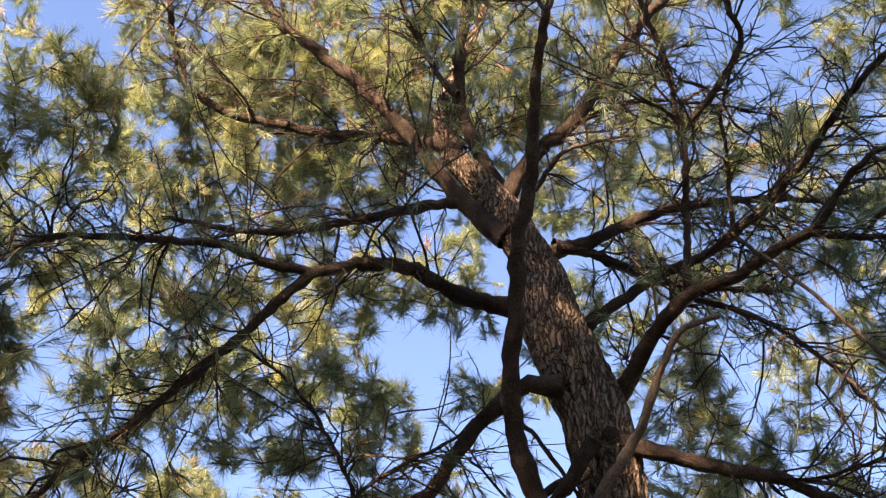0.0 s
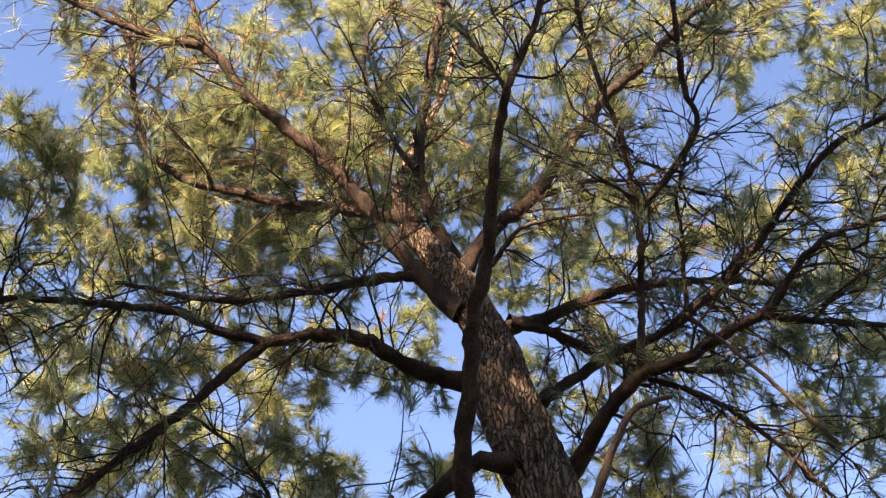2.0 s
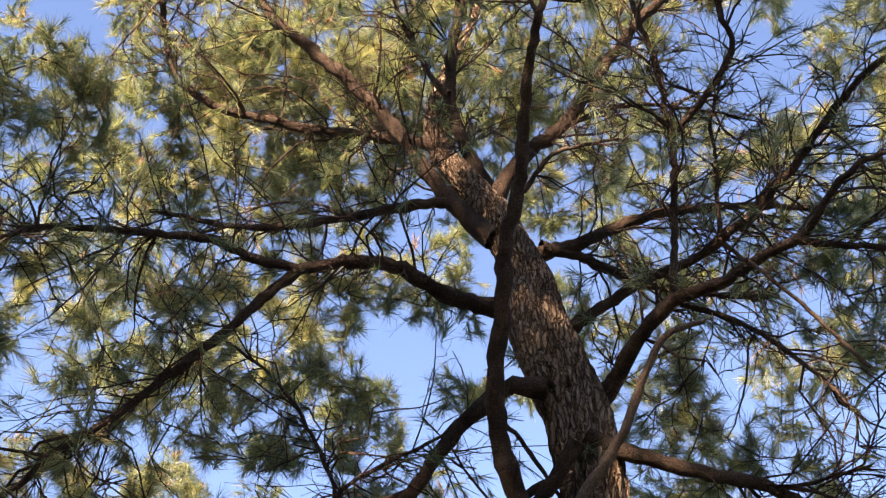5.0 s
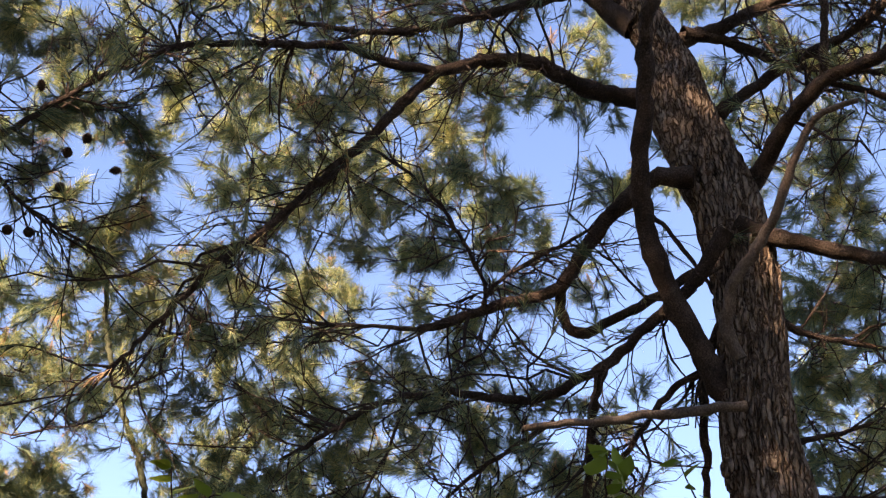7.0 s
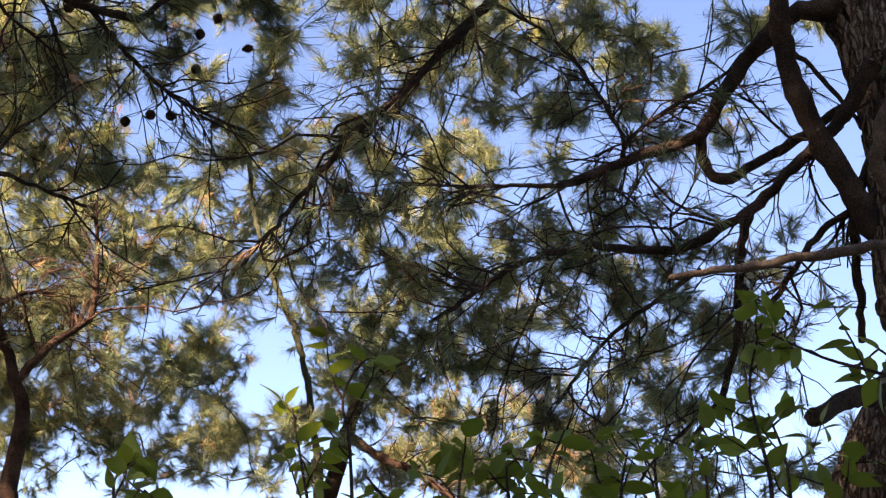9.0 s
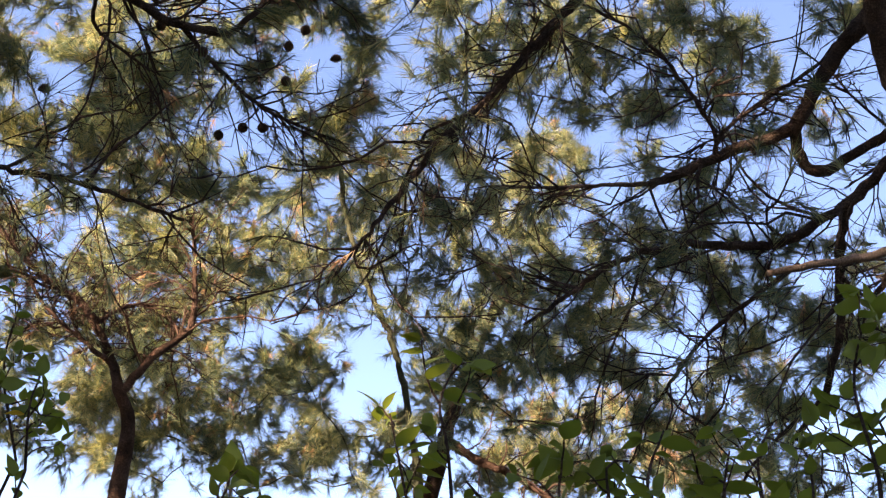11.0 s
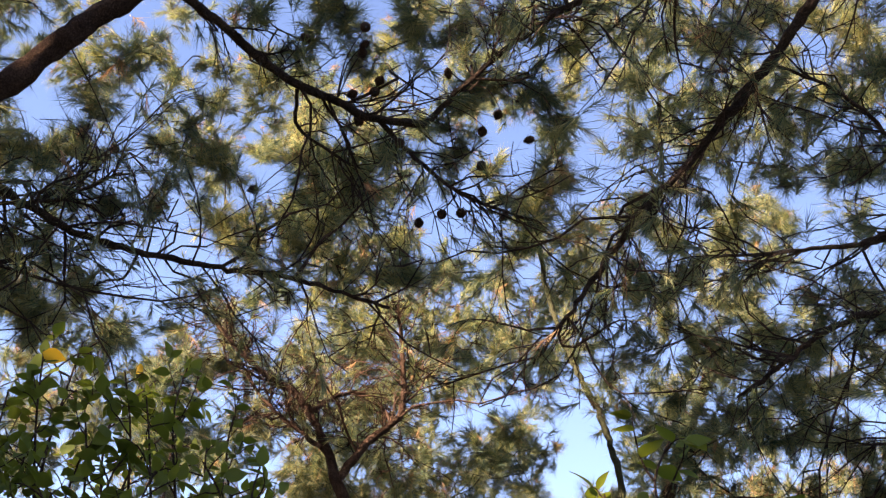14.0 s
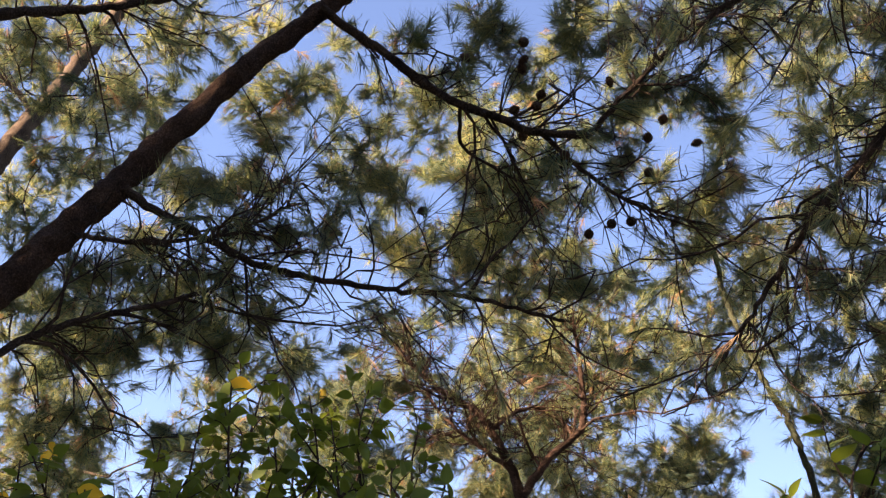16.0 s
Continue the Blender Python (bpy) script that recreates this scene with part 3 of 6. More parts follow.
sprays(big_pine, [
    (2.71, 5.11, 9.01, 0.26), (2.21, 5.73, 8.72, 0.26), (2.62, 5.72, 8.59, 0.31), (3.12, 5.16, 8.81, 0.35), (3.35, 4.91, 8.89, 0.26),
    (1.54, 6.09, 8.59, 0.26), (1.85, 5.89, 8.69, 0.22), (2.59, 4.46, 6.91, 0.31), (2.31, 4.65, 6.87, 0.24), (2.73, 4.75, 6.58, 0.34),
    (2.42, 4.93, 6.56, 0.31), (2.73, 5.02, 6.30, 0.34), (2.51, 5.14, 6.29, 0.21), (1.54, 5.51, 6.30, 0.19), (2.28, 4.86, 6.69, 0.21),
    (1.53, 5.39, 6.12, 0.20), (1.49, 5.53, 5.97, 0.27), (1.70, 5.48, 5.96, 0.20), (2.20, 5.29, 5.96, 0.27), (1.99, 5.51, 5.78, 0.20)], 1.0)
sprays(big_pine, [
    (2.27, 5.42, 5.76, 0.23), (1.56, 5.83, 5.52, 0.27), (1.87, 5.79, 5.46, 0.23), (2.16, 5.75, 5.36, 0.27), (2.40, 5.49, 5.59, 0.20),
    (2.42, 5.69, 5.29, 0.27), (-1.88, 5.62, 6.67, 0.33), (-2.07, 5.74, 6.46, 0.33), (-1.53, 5.76, 6.63, 0.29), (-2.19, 5.50, 6.68, 0.29),
    (-1.22, 5.71, 6.78, 0.22), (-0.95, 5.85, 6.67, 0.22), (-1.48, 5.97, 6.40, 0.29), (-1.86, 5.98, 6.26, 0.33), (-2.09, 5.99, 6.14, 0.33),
    (-1.22, 6.09, 6.32, 0.29), (-1.59, 6.17, 6.10, 0.29), (-0.90, 6.03, 6.46, 0.18), (-0.67, 5.85, 6.72, 0.22), (-0.48, 5.75, 6.85, 0.18)], 1.0)
sprays(big_pine, [
    (-0.23, 5.76, 6.86, 0.18), (-0.62, 6.08, 6.45, 0.29), (-0.32, 6.15, 6.38, 0.29), (0.42, 6.67, 6.86, 0.16), (0.10, 5.76, 6.86, 0.18),
    (0.28, 5.79, 6.82, 0.16), (-1.83, 7.92, 6.71, 0.40), (-1.99, 8.04, 6.46, 0.36), (-1.72, 8.14, 6.39, 0.27), (-2.05, 8.18, 6.18, 0.31),
    (-1.69, 8.36, 6.00, 0.36), (-1.43, 8.35, 6.12, 0.22), (1.02, 6.30, 3.95, 0.22), (0.80, 6.37, 3.84, 0.25), (0.52, 6.44, 3.72, 0.25),
    (0.14, 6.45, 3.73, 0.19), (-2.24, 3.94, 6.40, 0.28), (-2.00, 4.10, 6.37, 0.25), (-2.23, 4.11, 6.26, 0.25), (-1.87, 3.98, 6.52, 0.21)], 1.0)
sprays(big_pine, [
    (-2.09, 3.89, 6.51, 0.25), (-2.29, 4.23, 6.12, 0.15), (-1.78, 4.14, 6.42, 0.15), (1.52, 6.05, 5.76, 0.21), (1.68, 6.12, 5.59, 0.21),
    (1.55, 6.30, 5.37, 0.21), (1.73, 6.32, 5.25, 0.21), (1.53, 6.43, 5.14, 0.17), (1.69, 6.52, 4.91, 0.21), (1.64, 6.68, 4.59, 0.21),
    (1.79, 6.60, 4.67, 0.21), (1.47, 6.15, 5.63, 0.17), (1.76, 6.00, 5.75, 0.21), (1.86, 6.44, 4.96, 0.24)], 1.0)
sprays(big_pine, [
    (-1.62, 5.16, 6.35, 0.27), (-1.36, 5.32, 6.26, 0.27), (-1.80, 5.28, 6.15, 0.27), (-1.50, 5.60, 5.87, 0.23), (-1.65, 5.71, 5.66, 0.20),
    (-1.28, 5.56, 5.99, 0.20), (-1.03, 5.79, 5.76, 0.27), (-0.81, 5.70, 5.92, 0.23), (-0.59, 5.61, 6.07, 0.20), (-0.60, 5.81, 5.81, 0.27),
    (-0.34, 5.80, 5.86, 0.23), (0.23, 6.29, 6.54, 0.19), (-0.26, 5.93, 5.67, 0.20), (-0.73, 5.90, 5.66, 0.17), (-1.58, 5.80, 5.56, 0.17),
    (-2.19, 5.51, 5.13, 0.26), (-1.90, 5.59, 5.17, 0.26), (-2.42, 5.45, 5.07, 0.26), (-1.97, 5.73, 4.91, 0.29), (-1.72, 5.81, 4.90, 0.29)], 0.8)
sprays(big_pine, [
    (-2.17, 5.68, 4.86, 0.22), (-1.85, 5.93, 4.60, 0.29), (-1.51, 6.02, 4.60, 0.29), (-1.64, 5.94, 4.69, 0.26), (-1.32, 6.11, 4.52, 0.26),
    (-1.98, 5.85, 4.68, 0.22), (-1.68, 6.08, 4.41, 0.19), (-0.48, 5.91, 5.13, 0.22), (-0.22, 5.93, 5.13, 0.19), (-0.49, 6.00, 4.97, 0.16),
    (-0.78, 5.96, 4.99, 0.16), (-0.61, 6.06, 4.84, 0.19), (-0.28, 6.16, 4.70, 0.22), (-0.76, 6.14, 4.66, 0.22), (-0.99, 6.20, 4.46, 0.29),
    (-1.16, 6.26, 4.26, 0.29), (-0.87, 6.35, 4.16, 0.26), (-0.17, 6.29, 4.43, 0.19), (-0.87, 6.97, 4.23, 0.21), (-0.66, 7.03, 4.12, 0.28)], 0.8)
sprays(big_pine, [
    (-0.42, 7.03, 4.17, 0.21), (-0.83, 7.05, 4.01, 0.21), (-0.31, 6.46, 4.27, 0.23), (-0.09, 6.51, 4.17, 0.19), (-0.74, 6.27, 4.62, 0.23),
    (-0.32, 6.28, 4.68, 0.16), (-1.08, 6.35, 4.33, 0.29), (-0.82, 6.41, 4.29, 0.19), (-1.37, 6.31, 4.30, 0.26), (-1.61, 6.30, 4.18, 0.29),
    (-1.94, 6.64, 4.49, 0.28), (-2.18, 6.53, 4.58, 0.21), (-1.76, 6.36, 3.95, 0.29), (-1.47, 6.44, 3.93, 0.29), (-1.16, 6.49, 3.96, 0.26),
    (-1.32, 6.10, 4.77, 0.23), (-1.09, 6.16, 4.74, 0.19), (0.64, 6.96, 5.49, 0.15), (0.58, 7.08, 5.27, 0.15)], 0.8)
sprays(big_pine, [
    (-0.77, 6.30, 12.02, 0.45), (-1.23, 6.89, 11.59, 0.45), (-1.77, 6.55, 11.74, 0.45), (-0.30, 6.82, 11.71, 0.40), (0.00, 6.22, 12.10, 0.40),
    (-0.93, 7.42, 11.24, 0.40), (-0.50, 7.30, 11.36, 0.34), (0.40, 6.55, 11.89, 0.40), (-2.12, 7.15, 11.26, 0.45), (-2.60, 7.72, 9.86, 0.43),
    (-1.97, 7.66, 10.09, 0.43), (-0.99, 7.64, 10.27, 0.43), (-2.96, 7.54, 9.90, 0.43), (-1.49, 7.82, 10.04, 0.38), (-0.55, 7.74, 10.22, 0.32),
    (-2.18, 7.34, 10.32, 0.38), (0.62, 9.06, 8.82, 0.22)], 3.0)
sprays(big_pine, [
    (-4.18, 5.26, 11.16, 0.41), (-3.70, 5.07, 10.83, 0.31), (-3.26, 4.96, 10.89, 0.37), (-2.84, 5.28, 11.43, 0.35),
    (-2.42, 5.04, 10.93, 0.33), (-1.57, 5.40, 12.08, 0.34), (-0.78, 5.17, 11.79, 0.42),
    (0.32, 4.94, 12.00, 0.35), (0.75, 4.81, 11.80, 0.36), (0.99, 4.49, 11.25, 0.40), (1.50, 4.99, 12.27, 0.34),
    (-3.68, 5.73, 11.42, 0.46), (-1.99, 5.51, 11.53, 0.30), (-1.53, 5.37, 11.48, 0.41), (-1.17, 5.34, 11.47, 0.32)], 1.5)
sprays(big_pine, [
    (-0.48, 5.21, 11.31, 0.28), (-0.16, 5.32, 11.89, 0.37), (0.18, 5.15, 11.35, 0.34), (0.49, 4.81, 10.98, 0.36), (1.02, 5.23, 11.89, 0.47),
    (1.38, 5.25, 11.96, 0.45), (-3.83, 5.44, 10.24, 0.39), (-3.57, 5.48, 10.58, 0.35), (-3.12, 5.28, 10.34, 0.36), (-2.94, 5.51, 10.58, 0.31),
    (-2.47, 5.29, 10.49, 0.32), (-1.24, 5.28, 10.57, 0.37), (-0.75, 5.39, 11.24, 0.43),
    (-0.34, 5.45, 11.21, 0.33), (0.49, 5.61, 11.81, 0.39), (1.07, 4.99, 10.67, 0.32), (1.54, 5.29, 11.46, 0.41)], 1.5)
sprays(big_pine, [
    (-3.09, 5.90, 10.57, 0.29), (-2.59, 6.03, 11.11, 0.31), (-2.21, 6.33, 11.48, 0.33), (-1.23, 5.96, 11.31, 0.42),
    (-0.44, 6.04, 11.75, 0.34), (1.06, 5.67, 11.46, 0.41),
    (1.33, 5.61, 11.35, 0.42), (-3.59, 5.72, 9.82, 0.27), (-2.81, 5.92, 10.11, 0.43), (-2.73, 6.44, 10.96, 0.47), (-2.31, 6.20, 10.76, 0.32),
    (-2.06, 6.56, 11.26, 0.30), (-0.94, 6.35, 11.26, 0.31), (-0.61, 6.11, 10.95, 0.40)], 1.5)
sprays(big_pine, [
    (-0.15, 6.23, 11.36, 0.40), (0.09, 6.33, 11.78, 0.31), (0.54, 5.75, 10.69, 0.28), (0.83, 5.81, 11.07, 0.36), (1.45, 5.70, 10.82, 0.41),
    (-3.86, 6.46, 10.27, 0.41), (-1.61, 6.22, 10.37, 0.33), (-0.59, 6.01, 10.23, 0.28), (-0.29, 6.21, 10.77, 0.40),
    (0.06, 6.57, 11.57, 0.49), (0.34, 6.00, 10.62, 0.38), (0.70, 6.52, 11.47, 0.40), (1.20, 6.35, 11.49, 0.32), (1.34, 5.91, 10.64, 0.30),
    (1.59, 5.62, 10.25, 0.27), (-3.64, 6.47, 9.70, 0.31), (-3.51, 6.78, 10.16, 0.39), (-3.05, 6.84, 10.42, 0.41)], 1.5)
sprays(big_pine, [
    (-2.46, 6.46, 10.14, 0.33), (-2.36, 6.90, 10.79, 0.33), (-1.37, 6.41, 10.12, 0.30), 
    (-0.20, 6.46, 10.50, 0.37), (0.20, 6.01, 10.17, 0.30), (0.66, 6.32, 10.67, 0.33), (0.99, 6.30, 10.58, 0.37),
    (1.30, 6.42, 10.87, 0.39), (1.64, 5.90, 10.10, 0.33), (-3.08, 6.43, 9.36, 0.41), (-3.10, 7.09, 10.32, 0.30), (-2.56, 6.45, 9.44, 0.29),
    (-2.38, 6.99, 10.21, 0.29), (-2.01, 6.76, 9.99, 0.31), (-1.89, 7.25, 10.83, 0.31), (-1.34, 7.13, 10.55, 0.34)], 1.5)
sprays(big_pine, [
    (-0.18, 6.74, 10.28, 0.37), (0.01, 6.90, 10.86, 0.30), (0.48, 6.80, 10.83, 0.43), (0.89, 6.52, 10.45, 0.35),
    (1.16, 6.27, 10.05, 0.32), (1.47, 6.72, 10.91, 0.47), (-3.38, 7.00, 9.70, 0.31), (-2.31, 6.63, 9.42, 0.44),
    (-1.79, 6.73, 9.49, 0.27), (-1.45, 7.54, 10.67, 0.48), (-0.39, 7.24, 10.43, 0.47),
    (-0.04, 7.40, 10.68, 0.41), (0.33, 7.11, 10.55, 0.33), (0.65, 6.76, 10.11, 0.31), (1.01, 7.31, 10.81, 0.46), (1.35, 6.39, 9.81, 0.42)], 1.5)
sprays(big_pine, [
    (1.65, 6.41, 9.87, 0.40), (-3.70, 7.53, 9.52, 0.39), (-3.22, 7.24, 9.52, 0.30), (-2.83, 6.92, 9.20, 0.34), 
    (-2.13, 7.02, 9.42, 0.29), (-2.04, 7.72, 10.18, 0.39), (-1.59, 7.77, 10.28, 0.36), (-1.28, 7.38, 10.11, 0.30), 
    (0.59, 7.38, 10.46, 0.44), (1.29, 7.15, 10.27, 0.30), (2.10, 7.27, 10.65, 0.33), (-3.83, 7.60, 9.29, 0.47), (-3.40, 7.53, 9.38, 0.29),
    (-2.82, 7.07, 8.93, 0.29), (-2.53, 7.27, 9.03, 0.45), (-2.18, 7.06, 9.04, 0.29), (-1.99, 7.19, 9.26, 0.32), (-1.38, 7.63, 9.71, 0.46)], 1.5)
sprays(big_pine, [
    (-1.10, 7.54, 9.82, 0.38), (0.13, 7.05, 9.50, 0.41), (0.54, 7.96, 10.49, 0.40),
    (0.74, 7.20, 9.87, 0.44), (0.96, 6.82, 9.46, 0.35), (1.58, 7.68, 10.43, 0.43), (1.86, 7.23, 9.96, 0.30), 
    (-2.29, 8.17, 9.79, 0.35), (-1.93, 8.32, 9.90, 0.44), (-1.32, 7.27, 8.93, 0.32), (-1.14, 7.95, 9.76, 0.31),
    (-0.83, 8.27, 10.14, 0.32), (-0.47, 7.69, 9.49, 0.36), (0.35, 7.53, 9.47, 0.39), (0.65, 7.21, 9.19, 0.29), (1.12, 7.86, 10.12, 0.41)], 1.5)
sprays(big_pine, [
    (1.50, 7.93, 10.34, 0.47), (1.53, 6.99, 9.16, 0.41), (1.52, 4.34, 10.75, 0.30), (1.99, 4.56, 11.50, 0.37), (2.27, 4.28, 11.21, 0.37),
    (2.35, 3.87, 10.37, 0.32), (2.91, 3.96, 10.82, 0.36), (3.06, 3.74, 10.08, 0.25), (3.79, 3.97, 10.91, 0.42), (1.97, 4.46, 10.68, 0.34),
    (2.30, 4.11, 10.01, 0.28), (3.01, 4.52, 11.08, 0.36), (3.43, 4.58, 11.19, 0.27), (2.02, 5.29, 11.21, 0.37), (2.22, 4.75, 10.33, 0.31),
    (2.75, 4.90, 10.72, 0.31), (2.98, 4.47, 10.28, 0.36), (3.66, 4.58, 10.85, 0.41), (3.92, 4.73, 10.73, 0.39), (1.61, 4.77, 9.80, 0.39)], 1.5)
sprays(big_pine, [
    (2.06, 4.91, 10.16, 0.32), (2.44, 4.83, 9.89, 0.40), (2.87, 4.86, 10.02, 0.26), (3.48, 4.88, 10.57, 0.41), (3.61, 4.72, 10.26, 0.40),
    (1.85, 5.05, 9.75, 0.31), (2.67, 5.65, 10.71, 0.35), (3.46, 5.54, 10.57, 0.29), (3.69, 5.20, 10.33, 0.27), (3.82, 4.81, 9.74, 0.27),
    (3.11, 5.57, 10.12, 0.31), (3.56, 5.39, 10.01, 0.40), (3.95, 5.40, 10.00, 0.39), (0.66, 6.64, 10.39, 0.30), (1.61, 6.48, 10.36, 0.36),
    (3.45, 5.88, 10.13, 0.36), (3.58, 5.40, 9.37, 0.36), (3.94, 5.47, 9.43, 0.28), (2.04, 6.18, 9.54, 0.39), (2.82, 6.06, 9.42, 0.28)], 1.5)
sprays(big_pine, [
    (2.91, 5.58, 9.05, 0.30), (3.79, 6.24, 10.00, 0.44), (3.81, 5.61, 9.09, 0.37), (2.41, 6.89, 9.74, 0.37), (2.40, 5.90, 8.88, 0.28),
    (3.08, 6.34, 9.50, 0.31), (3.59, 6.41, 9.55, 0.31), (3.48, 5.66, 8.56, 0.38), (3.96, 5.81, 8.79, 0.32), (2.25, 7.20, 9.66, 0.43),
    (2.77, 7.22, 9.58, 0.36), (2.82, 6.47, 9.10, 0.29), (3.53, 6.92, 9.52, 0.39), (3.55, 6.36, 9.02, 0.34), (3.92, 6.06, 8.69, 0.29),
    (1.62, 7.25, 9.08, 0.33), (2.11, 7.45, 9.14, 0.29), (2.47, 7.57, 9.42, 0.38), (2.71, 6.57, 8.62, 0.40), (3.35, 7.08, 9.19, 0.38)], 1.5)
sprays(big_pine, [
    (3.63, 6.85, 8.97, 0.42), (4.07, 7.05, 9.19, 0.28), (4.14, 6.48, 8.78, 0.33), (1.10, 7.24, 8.53, 0.26), (1.27, 6.98, 8.19, 0.38),
    (1.97, 7.63, 9.08, 0.29), (2.10, 6.88, 8.37, 0.32), (2.55, 6.78, 8.40, 0.32), (3.47, 7.23, 8.86, 0.30), (3.69, 6.79, 8.62, 0.42),
    (1.06, 8.34, 8.90, 0.33), (1.45, 7.99, 8.78, 0.32), (1.69, 7.35, 8.32, 0.39), (2.09, 7.41, 8.30, 0.40), (2.70, 6.99, 7.92, 0.36),
    (3.24, 7.21, 8.41, 0.35), (3.26, 6.82, 7.86, 0.26), (4.09, 7.29, 8.53, 0.37), (4.43, 7.40, 8.70, 0.33), (0.99, 7.54, 7.68, 0.30)], 1.5)
sprays(big_pine, [
    (1.55, 7.50, 7.74, 0.25), (2.00, 8.24, 8.45, 0.30), (2.20, 7.50, 7.97, 0.35), (3.12, 7.88, 8.37, 0.32), (3.43, 7.69, 8.46, 0.40),
    (3.63, 6.92, 7.86, 0.39), (4.37, 7.65, 8.44, 0.44), (-2.35, 6.13, 7.26, 0.28), (-2.18, 6.79, 7.96, 0.33), (-0.61, 6.94, 8.31, 0.34),
    (-0.21, 6.74, 8.15, 0.23), (0.09, 6.55, 8.19, 0.25), (-2.73, 6.43, 7.16, 0.23), (-2.61, 7.14, 7.66, 0.25), (-2.35, 7.09, 7.65, 0.23),
    (-1.98, 6.93, 7.83, 0.33), (-1.16, 6.57, 7.46, 0.33), (-0.87, 7.19, 8.15, 0.26), (-0.07, 7.04, 8.16, 0.35), (0.24, 6.95, 8.23, 0.35)], 1.5)
sprays(big_pine, [
    (-1.52, 6.35, 6.78, 0.22), (-1.42, 7.19, 7.58, 0.24), (-0.80, 6.46, 7.10, 0.23), (-0.52, 6.68, 7.44, 0.24), 
    (-2.12, 6.92, 6.89, 0.26), (-1.71, 7.35, 7.13, 0.34), (-1.43, 6.81, 6.91, 0.28), (-1.12, 6.68, 6.90, 0.21), (-0.74, 6.74, 7.01, 0.25),
    (-0.31, 6.81, 6.95, 0.25), (-1.36, 5.63, 6.82, 0.26), (-1.16, 6.37, 7.62, 0.22), (-0.74, 5.53, 6.85, 0.21), (-0.48, 6.46, 7.59, 0.20),
    (-1.45, 5.70, 6.54, 0.19), (-2.01, 6.44, 6.79, 0.29), (-1.84, 6.64, 6.90, 0.19), (-1.60, 5.98, 5.96, 0.20), (-1.35, 7.01, 6.85, 0.24)], 1.5)
sprays(big_pine, [
    (-0.85, 6.78, 6.83, 0.27), (-0.50, 6.63, 6.54, 0.24), (-0.28, 6.35, 6.37, 0.24), (-1.99, 6.04, 5.73, 0.22), (-1.24, 6.18, 5.91, 0.17),
    (-0.98, 6.76, 6.26, 0.18), (-0.73, 6.53, 6.14, 0.19), (-0.38, 6.70, 6.25, 0.19), (-0.09, 7.21, 6.85, 0.24), (-1.99, 6.66, 5.79, 0.20),
    (-1.60, 6.43, 5.78, 0.18), (-0.17, 6.52, 5.82, 0.20), (0.20, 7.11, 6.38, 0.30), (-2.02, 6.17, 5.23, 0.24),
    (-1.81, 6.47, 5.42, 0.23), (-0.58, 7.08, 5.92, 0.20), (-2.25, 7.47, 5.56, 0.18)], 1.5)
sprays(big_pine, [
    (-1.07, 6.61, 5.20, 0.17), (-0.79, 6.73, 5.29, 0.26), (-0.50, 6.61, 5.33, 0.18), (-1.75, 6.54, 4.97, 0.20), (-1.44, 6.82, 5.06, 0.18),
    (-1.15, 6.66, 4.92, 0.17), (-0.62, 7.14, 5.33, 0.22), (-0.19, 6.77, 5.18, 0.24), (-0.01, 6.55, 5.11, 0.25), (0.37, 6.67, 5.10, 0.24),
    (-2.19, 7.70, 5.08, 0.24), (-1.57, 6.66, 4.59, 0.19), (-1.26, 6.90, 4.79, 0.19), (-1.16, 8.11, 5.30, 0.20), (-0.45, 7.68, 5.36, 0.26),
    (-0.15, 7.70, 5.40, 0.30), (0.16, 7.50, 5.13, 0.20), (-1.99, 7.14, 4.52, 0.23), (-1.74, 6.94, 4.49, 0.20), (-1.48, 7.69, 4.80, 0.28)], 1.5)
sprays(big_pine, [
    (-1.16, 7.72, 4.88, 0.19), (-0.18, 7.54, 4.98, 0.20), (0.43, 7.89, 5.17, 0.25), (1.38, 6.73, 6.61, 0.33), (1.89, 7.01, 6.96, 0.31),
    (2.14, 7.13, 7.06, 0.32), (2.11, 6.19, 6.19, 0.24), (1.69, 7.54, 6.95, 0.29), (1.95, 6.93, 6.42, 0.32), (1.98, 6.39, 6.21, 0.21),
    (1.39, 6.83, 6.08, 0.33), (1.87, 7.36, 6.38, 0.34), (1.99, 6.59, 6.01, 0.21), (2.56, 7.47, 6.65, 0.34), (1.69, 6.54, 5.61, 0.31),
    (2.08, 6.98, 6.03, 0.23), (2.16, 6.42, 5.65, 0.26), (1.59, 7.41, 5.88, 0.25), (1.94, 7.87, 6.14, 0.30), (2.17, 7.33, 5.90, 0.31)], 1.5)
sprays(big_pine, [
    (1.59, 7.33, 5.53, 0.23), (2.04, 7.93, 5.98, 0.35), (2.32, 7.58, 5.81, 0.26), (2.62, 7.74, 5.96, 0.28), (1.90, 7.66, 5.44, 0.27),
    (2.22, 7.91, 5.55, 0.34), (2.49, 7.92, 5.66, 0.27), (1.68, 7.54, 5.18, 0.24), (1.96, 7.39, 5.02, 0.31), (2.35, 7.86, 5.26, 0.25),
    (2.46, 7.38, 5.17, 0.22), (1.48, 7.75, 4.87, 0.27), (1.90, 7.89, 5.12, 0.32), (2.02, 7.69, 4.91, 0.28), (1.70, 8.03, 4.76, 0.34),
    (1.98, 8.05, 4.79, 0.28), (2.35, 8.01, 4.92, 0.26), (2.34, 7.24, 4.54, 0.32), (1.66, 8.67, 4.70, 0.35), (1.88, 8.09, 4.54, 0.35)], 1.5)
sprays(big_pine, [
    (2.14, 7.85, 4.60, 0.22), (2.34, 7.70, 4.56, 0.32)], 1.5)
crown_side(big_pine, (-0.9, 6.9, 10.2), (1.9, 0.9, 0.8), 46, 1.3)
